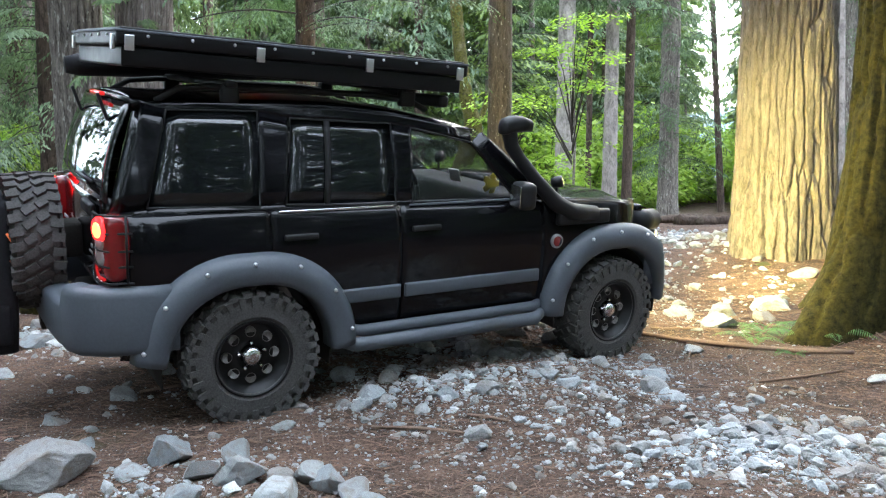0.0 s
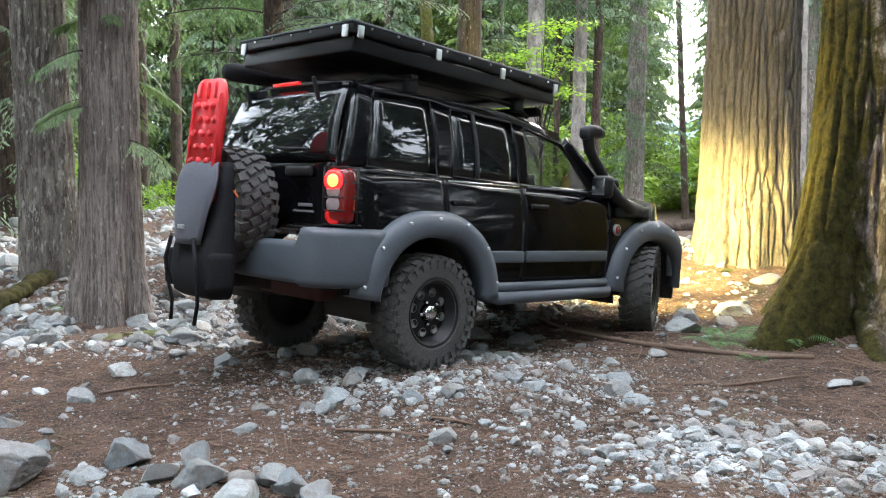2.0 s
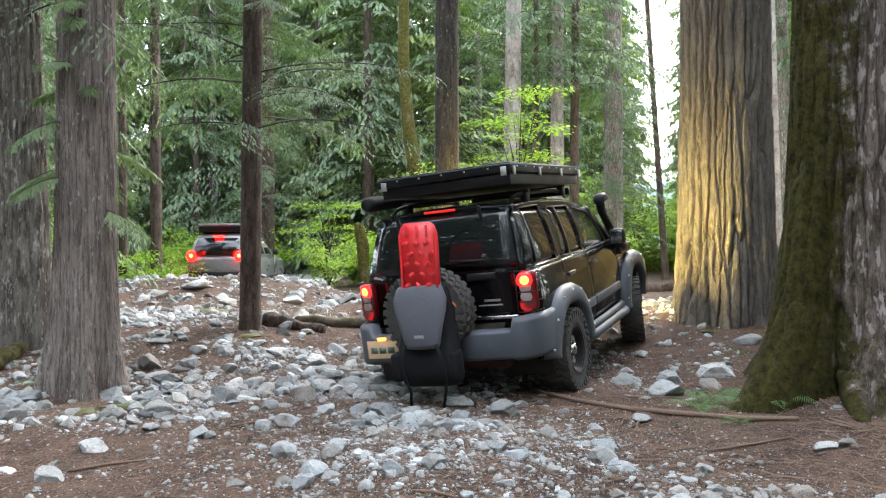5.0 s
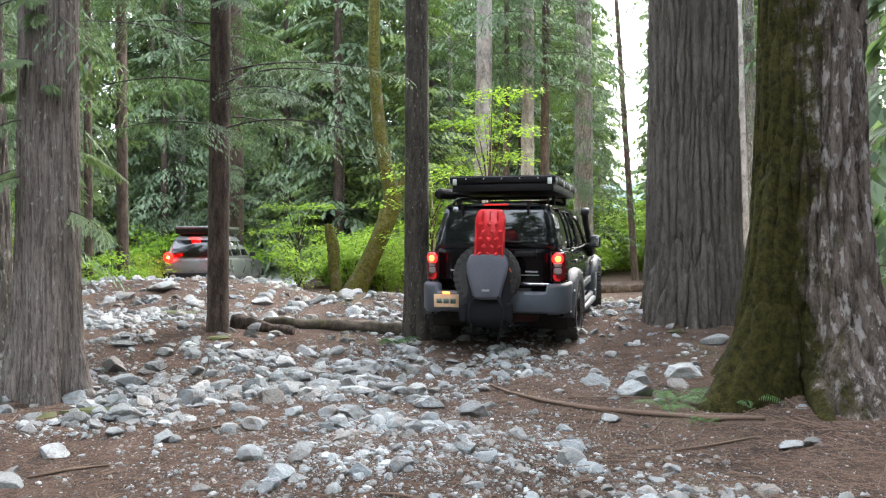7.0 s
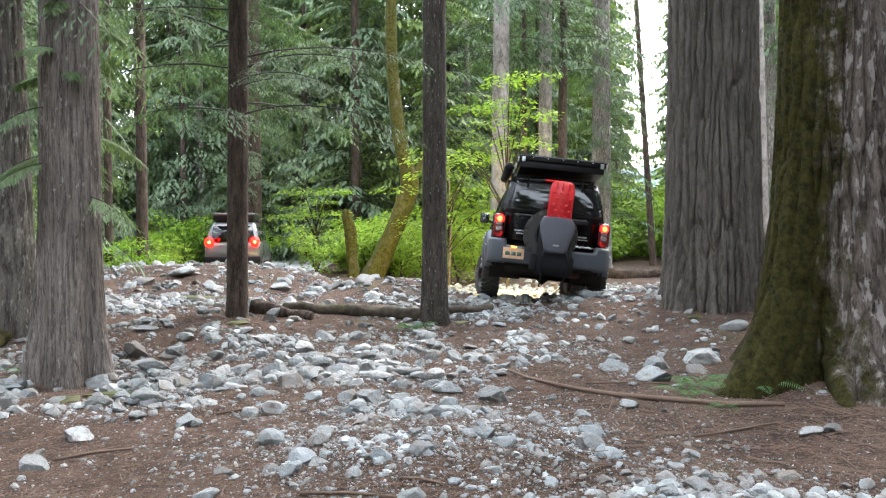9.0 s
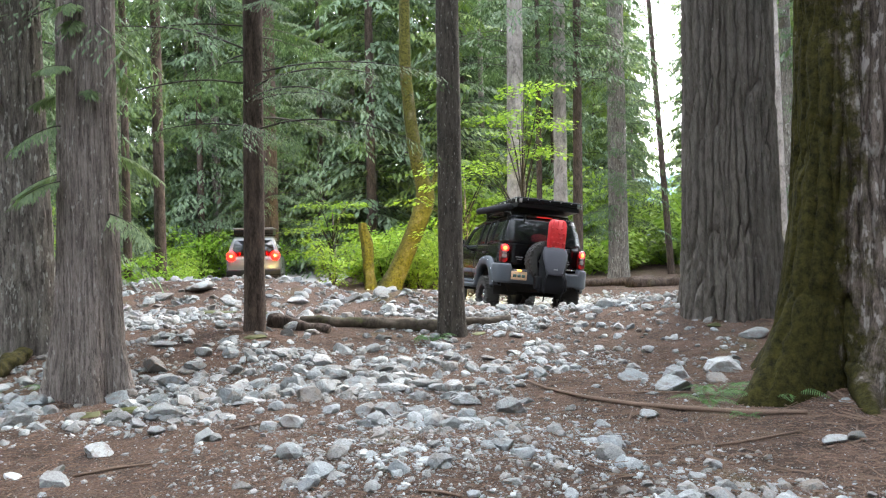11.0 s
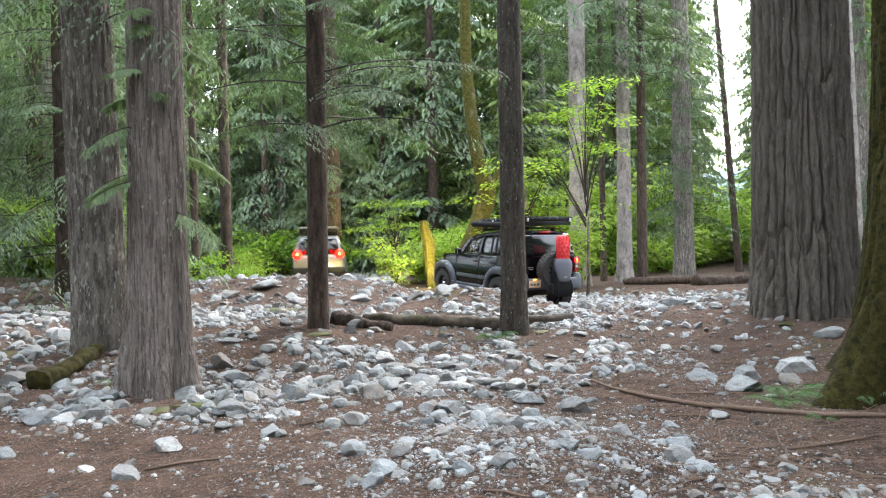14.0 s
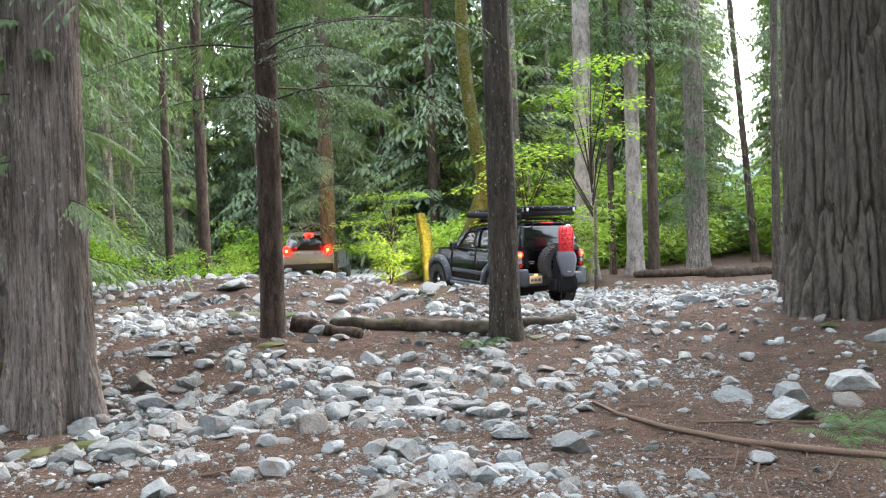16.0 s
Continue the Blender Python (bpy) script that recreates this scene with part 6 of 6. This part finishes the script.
cobbles("gravel", scatter(30000, -3.5, 4.0, 3.0, 9.5, srng, 0.008, 0.036, 0.9, graveliness), srng, 1, "fine pale gravel between the cobbles")
cobbles("bank_cobbles", scatter(2400, -9, 7, 11.5, 26, srng, 0.08, 0.34, 1.0) + scatter(1000, -0.5, 6, 11.0, 14.5, srng, 0.05, 0.20, 1.0) + scatter(4600, 0.5, 11, 13.5, 24, srng, 0.09, 0.30, 1.0, beyond), srng, 2, "pale cobbles on the bank and crest")

cobbles("pale_rubble", scatter(420, HX - 1.1, HX + 1.1, HY - 0.5, HY + 0.5, srng, 0.035, 0.15, 1.0, heap) + scatter(1600, HX - 1.2, HX + 1.2, HY - 0.55, HY + 0.55, srng, 0.010, 0.04, 1.0, heap), srng, 2, "heap of pale broken stones and gravel at the edge of the clearing")


def litter(name, n, x0, x1, y0, y1, lo, hi, thick, mat, label):
    """Fallen needles and short twigs on the bare soil."""
    x, y = srng.uniform(x0, x1, n), y0 + (y1 - y0) * srng.random(n) ** 1.3
    z = ground_height(x, y) + 0.006
    a, ln = srng.uniform(0, 6.3, n), lo + (hi - lo) * srng.random(n) ** 3
    w = thick * (0.3 + 0.7 * srng.random(n) ** 2)
    along = np.stack([np.cos(a), np.sin(a), srng.normal(0, 0.15, n)], 1) * ln[:, None] / 2
    side = np.stack([-np.sin(a), np.cos(a), 0 * a], 1) * w[:, None]
    c = np.stack([x, y, z], 1)
    up = np.array([0, 0, 1.0]) * (w * 1.5)[:, None]
    v = np.stack([c - along - side, c - along + side, c - along + up, c + along - side, c + along + side, c + along + up], 1).reshape(-1, 3)
    i = np.arange(n)[:, None] * 6
    f = np.concatenate([i + np.array([[0, 2, 5, 3]]), i + np.array([[2, 1, 4, 5]])])
    ob = new(name, data_mesh(name, v.tolist(), f.tolist(), mat, False))
    tagged(ob, label, "litter", kind="stuff")


litter("needle_litter", 46000, -4, 4.5, 3.0, 11.0, 0.02, 0.14, 0.0032, NEEDLE_LITTER, "dry brown needles and twigs strewn on the soil")
litter("fallen_twigs", 1100, 0.9, 4.2, 3.0, 8.5, 0.06, 0.42, 0.007, DEADWOOD, "grey-brown fallen twigs strewn on the soil")
litter("fallen_twigs", 350, -4, 0.9, 3.0, 8.5, 0.05, 0.30, 0.006, DEADWOOD, "grey-brown fallen twigs among the stones")


MOSS = foliage("ground moss", (0.035, 0.042, 0.010), (0.085, 0.090, 0.022), 0.15)


def moss_cushion(x, y, size, k):
    me = STONE_MESHES[k].copy()
    me.materials.clear()
    me.materials.append(MOSS)
    ob = tagged(new("moss_cushion", me), "low yellow-green moss cushion on the soil", "moss", "moss cushions")
    ob.location, ob.scale, ob.rotation_euler = (x, y, H(x, y) + 0.008), (size, size * 0.8, size * 0.26), (0, 0, x * 7)


for k, (x, y, size) in enumerate(((-2.25, 6.98, 0.42), (-2.48, 6.86, 0.34), (-2.05, 7.05, 0.3), (-1.65, 9.75, 0.4), (-2.0, 12.2, 0.6), (-2.7, 12.6, 0.7), (1.05, 10.9, 0.35), (3.75, 9.7, 0.4))):
    moss_cushion(x, y, size, k % 10)


# ---- logs, branch, ferns ----
def log(x0, y0, x1, y1, r0, r1, label, lift=0.5, mat=LOG, bend=0.0, name="log"):
    t = tagged(new(name), label, name.replace("_", " "))
    pts = []
    for k in np.linspace(0, 1, 44):
        x, y = x0 + (x1 - x0) * k, y0 + (y1 - y0) * k + bend * math.sin(math.pi * k)
        pts.append((x, y, H(x, y) + (r0 + (r1 - r0) * k) * lift, (r0 + (r1 - r0) * k) * (1 + 0.08 * math.sin(9 * k) + 0.06 * math.sin(31 * k + x0))))
    bm = tube([p[:3] for p in pts], [p[3] for p in pts], 28)
    for v in bm.verts:
        v.co += 0.30 * r0 * noise.noise_vector(v.co * 4) + 0.16 * r0 * noise.noise_vector(v.co * 13)
    part("wood", bm, mat, t)
    return t


log(-1.30, 11.30, 0.62, 11.12, 0.075, 0.095, "weathered grey fallen log among cobbles", 0.6)
log(0.60, 11.32, 1.55, 11.45, 0.07, 0.055, "thin rotting log half sunk in the soil", 0.6)
log(-1.62, 10.75, -0.85, 10.55, 0.10, 0.05, "broken dark root wood beside the hemlock", 0.8, DARK_BARK)
log(-3.93, 7.75, -3.84, 8.8, 0.105, 0.085, "short mossy log beside the rough tree", 0.7, MOSS_BARK)
log(5.6, 28.6, 8.6, 27.7, 0.11, 0.19, "dark mossy fallen log beyond the crest", 0.8, DARK_BARK)
log(7.6, 27.0, 10.4, 28.1, 0.20, 0.12, "dark fallen log beyond the crest", 0.7, DARK_BARK)
log(8.3, 27.0, 8.42, 27.9, 0.13, 0.13, "pale sawn log end beyond the crest", 0.9, LOG)
fb = tagged(new("fallen_branch"), "long curved bare branch lying on the duff", "branch")
pts = [(1.20, 7.75), (1.31, 7.35), (1.55, 6.85), (1.85, 6.45), (2.2, 6.15), (2.55, 5.95), (2.80, 5.86), (2.92, 5.84)]
part("wood", tube([(x, y, H(x, y) + 0.018) for x, y in pts], [0.010, 0.014, 0.018, 0.02, 0.021, 0.021, 0.02, 0.018], 8), DEADWOOD, fb)
for x0, y0, x1, y1 in ((1.75, 7.0, 2.5, 6.75), (-0.4, 4.2, 0.1, 4.05), (0.1, 4.3, 0.32, 4.22), (2.0, 5.2, 2.7, 5.4), (-1.9, 5.0, -1.5, 5.2), (-1.2, 6.2, -0.85, 6.35)):
    st = tagged(new("stick"), "short brown stick on the duff", "stick", "sticks on the duff")
    part("wood", tube([(x0, y0, H(x0, y0) + 0.012), ((x0 + x1) / 2, (y0 + y1) / 2 + 0.02, H((x0 + x1) / 2, (y0 + y1) / 2) + 0.016), (x1, y1, H(x1, y1) + 0.012)], [0.009, 0.011, 0.007], 6), DEADWOOD, st)


def fern(x, y, reach, fronds, label, seed):
    r = np.random.default_rng(seed)
    t = tagged(new("fern"), label, "fern", "ferns")
    t.location = (x, y, H(x, y))
    for k in range(fronds):
        a = 2 * math.pi * (k + r.random() * 0.6) / fronds
        L = reach * (0.7 + 0.5 * r.random())
        s = np.linspace(0.05, 1, 26)
        d = np.array([math.cos(a), math.sin(a), 0])
        P = d * (L * s)[:, None] + np.array([0, 0, 1.0]) * (L * (0.85 * s - 0.75 * s * s))[:, None]
        T = unit(np.gradient(P, axis=0))
        S = unit(np.cross(T, (0, 0, 1)))
        V, F, c = [], [], 0
        for sg in (-1, 1):
            ln = L * 0.26 * np.sin(np.pi * (0.12 + 0.86 * s)) + 0.005
            v, f = leaf_quads(P, unit(S * sg + 0.25 * T), unit(T), ln, ln * 0 + L * 0.024, 0.35 + 0 * s)
            V.append(v)
            F.append(f + c)
            c += len(v)
        ob = new("frond", data_mesh("frond", np.vstack(V).tolist(), np.vstack(F).tolist(), FERN, False))
        ob.parent = t


fern(2.40, 6.36, 0.34, 5, "green sword fern beside the fallen branch", 1)
fern(2.52, 5.92, 0.20, 4, "small green fern under the fallen branch", 2)
fern(2.93, 6.38, 0.44, 6, "green fern against the mossy roots", 3)
fern(2.62, 6.72, 0.34, 6, "green fern behind pale boulders", 4)
fern(0.42, 10.5, 0.36, 6, "small fern beside the slim tree", 5)
fern(-3.2, 7.9, 0.25, 5, "small fern between two trunks", 6)


# ---- the pale gravel road that runs on behind the bank ----
def far_road():
    m = plain("pale road gravel", (0.36, 0.35, 0.34), 0.9, vary=0.2, scale=2, bumps=0.4)
    rows = []
    for k in range(15):
        y = 30 + 2.4 * k
        c = -4.6 - 0.012 * (y - 36) + 0.2 * math.sin(y * 0.2)
        rows.append([(c + u, y, H(c + u, y) + 0.03) for u in (-2.3, -1.2, 0, 1.2, 2.3)])
    ob = mesh_object("road", sheet(rows), m)
    tagged(ob, "pale gravel forest road behind the bank", "road", kind="structure")


far_road()


# ---- what moves ----
SUV_ROWS = [
    (0.0, -0.439, 5.970, 0.226, 1.6, 7.7, -57.8),
    (0.5, 0.066, 6.307, 0.145, 0.6, 2.5, -54.5),
    (1.0, 0.290, 6.622, 0.141, -3.3, -1.6, -51.2),
    (1.5, 0.391, 6.780, 0.178, -2.8, 0.8, -49.6),
    (2.0, 0.484, 6.910, 0.196, -2.9, 0.3, -47.6),
    (2.5, 0.606, 7.108, 0.206, -3.0, 0.6, -46.0),
    (3.0, 0.796, 7.432, 0.206, -2.0, -1.6, -41.8),
    (3.5, 0.948, 7.752, 0.217, 0.3, -1.2, -38.7),
    (4.0, 1.134, 8.091, 0.194, 1.9, -1.2, -34.7),
    (4.5, 1.365, 8.577, 0.190, 4.1, -3.8, -30.8),
    (5.0, 1.566, 9.100, 0.186, 6.2, -4.9, -29.2),
    (7.3, 2.417, 12.186, 0.293, 1.4, 2.2, -19.0),
    (7.5, 2.473, 12.352, 0.318, 0.1, 3.4, -17.6),
    (8.0, 2.555, 12.777, 0.332, -1.5, 5.7, -14.6),
    (8.5, 2.558, 13.370, 0.337, -2.0, 7.5, -11.2),
    (9.0, 2.611, 14.125, 0.363, -1.6, 6.3, -6.5),
    (11.5, 1.937, 18.293, 0.046, 0.1, 6.8, 15.6),
    (12.0, 1.592, 18.999, 0.014, 0.7, 4.1, 20.8),
    (12.5, 1.428, 19.601, -0.045, 2.4, 2.9, 23.6),
    (13.0, 1.206, 20.143, -0.035, 2.2, -0.2, 25.1),
    (13.5, 1.083, 20.527, -0.052, 2.6, 0.2, 27.3),
    (14.0, 1.010, 20.757, -0.062, 2.9, 0.5, 28.7),
    (14.5, 0.985, 20.834, -0.066, 3.0, 0.6, 29.1),
    (15.0, 0.985, 20.834, -0.066, 3.0, 0.6, 29.1),
    (15.5, 0.985, 20.834, -0.066, 3.0, 0.6, 29.1),
    (16.0, 0.985, 20.834, -0.066, 3.0, 0.6, 29.1),
]
STEER = [(0, 2), (0.5, 12), (1, 20), (1.5, 25), (3, 25), (4, 20), (5, 13), (7.3, 12), (9, 15), (11.5, 20), (13, 10), (14, 2), (16, 2)]
TRUCK_ROWS = [
    (0.0, -3.75, 24.30, -62),
    (3.3, -3.50, 24.45, -60),
    (4.0, -3.70, 25.13, -42),
    (5.0, -4.72, 26.34, -8),
    (7.5, -4.62, 27.82, -10),
    (8.2, -4.68, 28.64, -3),
    (9.2, -4.77, 29.05, 3),
    (11.5, -4.90, 29.85, 6),
    (12.5, -4.90, 29.85, 7),
    (13.5, -4.92, 30.05, 7),
    (14.5, -4.98, 30.25, 6),
    (15.5, -5.13, 31.34, 2),
    (16.0, -5.11, 31.84, 0),
]


def motions():
    times = [k / 10 for k in range(161)]
    col = lambda rows, k: [float(np.interp(t, [r[0] for r in rows], [r[k] for r in rows])) for t in times]
    walk(suv, [(t, pose(*v)) for t, *v in SUV_ROWS])
    xs, ys, turn = col(SUV_ROWS, 1), col(SUV_ROWS, 2), col(SUV_ROWS, 6)
    rolled, gone = [0.0], 0.0
    for i in range(1, len(times)):
        a = radians(turn[i])
        gone += (xs[i] - xs[i - 1]) * -math.sin(a) + (ys[i] - ys[i - 1]) * math.cos(a)
        rolled.append(gone)
    steer = col(STEER, 1)
    poses = [pose(*v) for v in zip(*(col(SUV_ROWS, k) for k in range(1, 7)))]
    for (name, s), w in suv_wheels.items():
        y0 = AXLE if name == "front_wheel" else -AXLE
        lifts = []
        for m in poses:
            foot = m @ Vector((s * 0.82, y0, 0))
            lifts.append(max(-0.12, min(0.07, H(foot.x, foot.y) - 0.015 - foot.z)))
        lifts = [sum(lifts[max(0, i - 3):i + 4]) / len(lifts[max(0, i - 3):i + 4]) for i in range(len(lifts))]
        rows = []
        for i, t in enumerate(times):
            spin = Euler((-rolled[i] / 0.385, 0, 0)).to_matrix().to_4x4()
            at = Matrix.Translation((s * 0.80, y0, 0.385 + lifts[i]))
            side = Euler((0, 0, radians(steer[i] if name == "front_wheel" else 0))).to_matrix().to_4x4()
            rows.append((t, at @ side @ spin))
        walk(w, rows)
    walk(truck, [(t, pose(x, y, H(x, y) - 0.03, 0, 0, a)) for t, x, y, a in TRUCK_ROWS])
    tx, ty, ta = col(TRUCK_ROWS, 1), col(TRUCK_ROWS, 2), col(TRUCK_ROWS, 3)
    gone, rolled = 0.0, [0.0]
    for i in range(1, len(times)):
        gone += (tx[i] - tx[i - 1]) * -math.sin(radians(ta[i])) + (ty[i] - ty[i - 1]) * math.cos(radians(ta[i]))
        rolled.append(gone)
    for (x, y), w in truck_wheels.items():
        walk(w, [(t, Matrix.Translation((x, y, 0.37)) @ Euler((-rolled[i] / 0.37, 0, 0)).to_matrix().to_4x4()) for i, t in enumerate(times)])


motions()
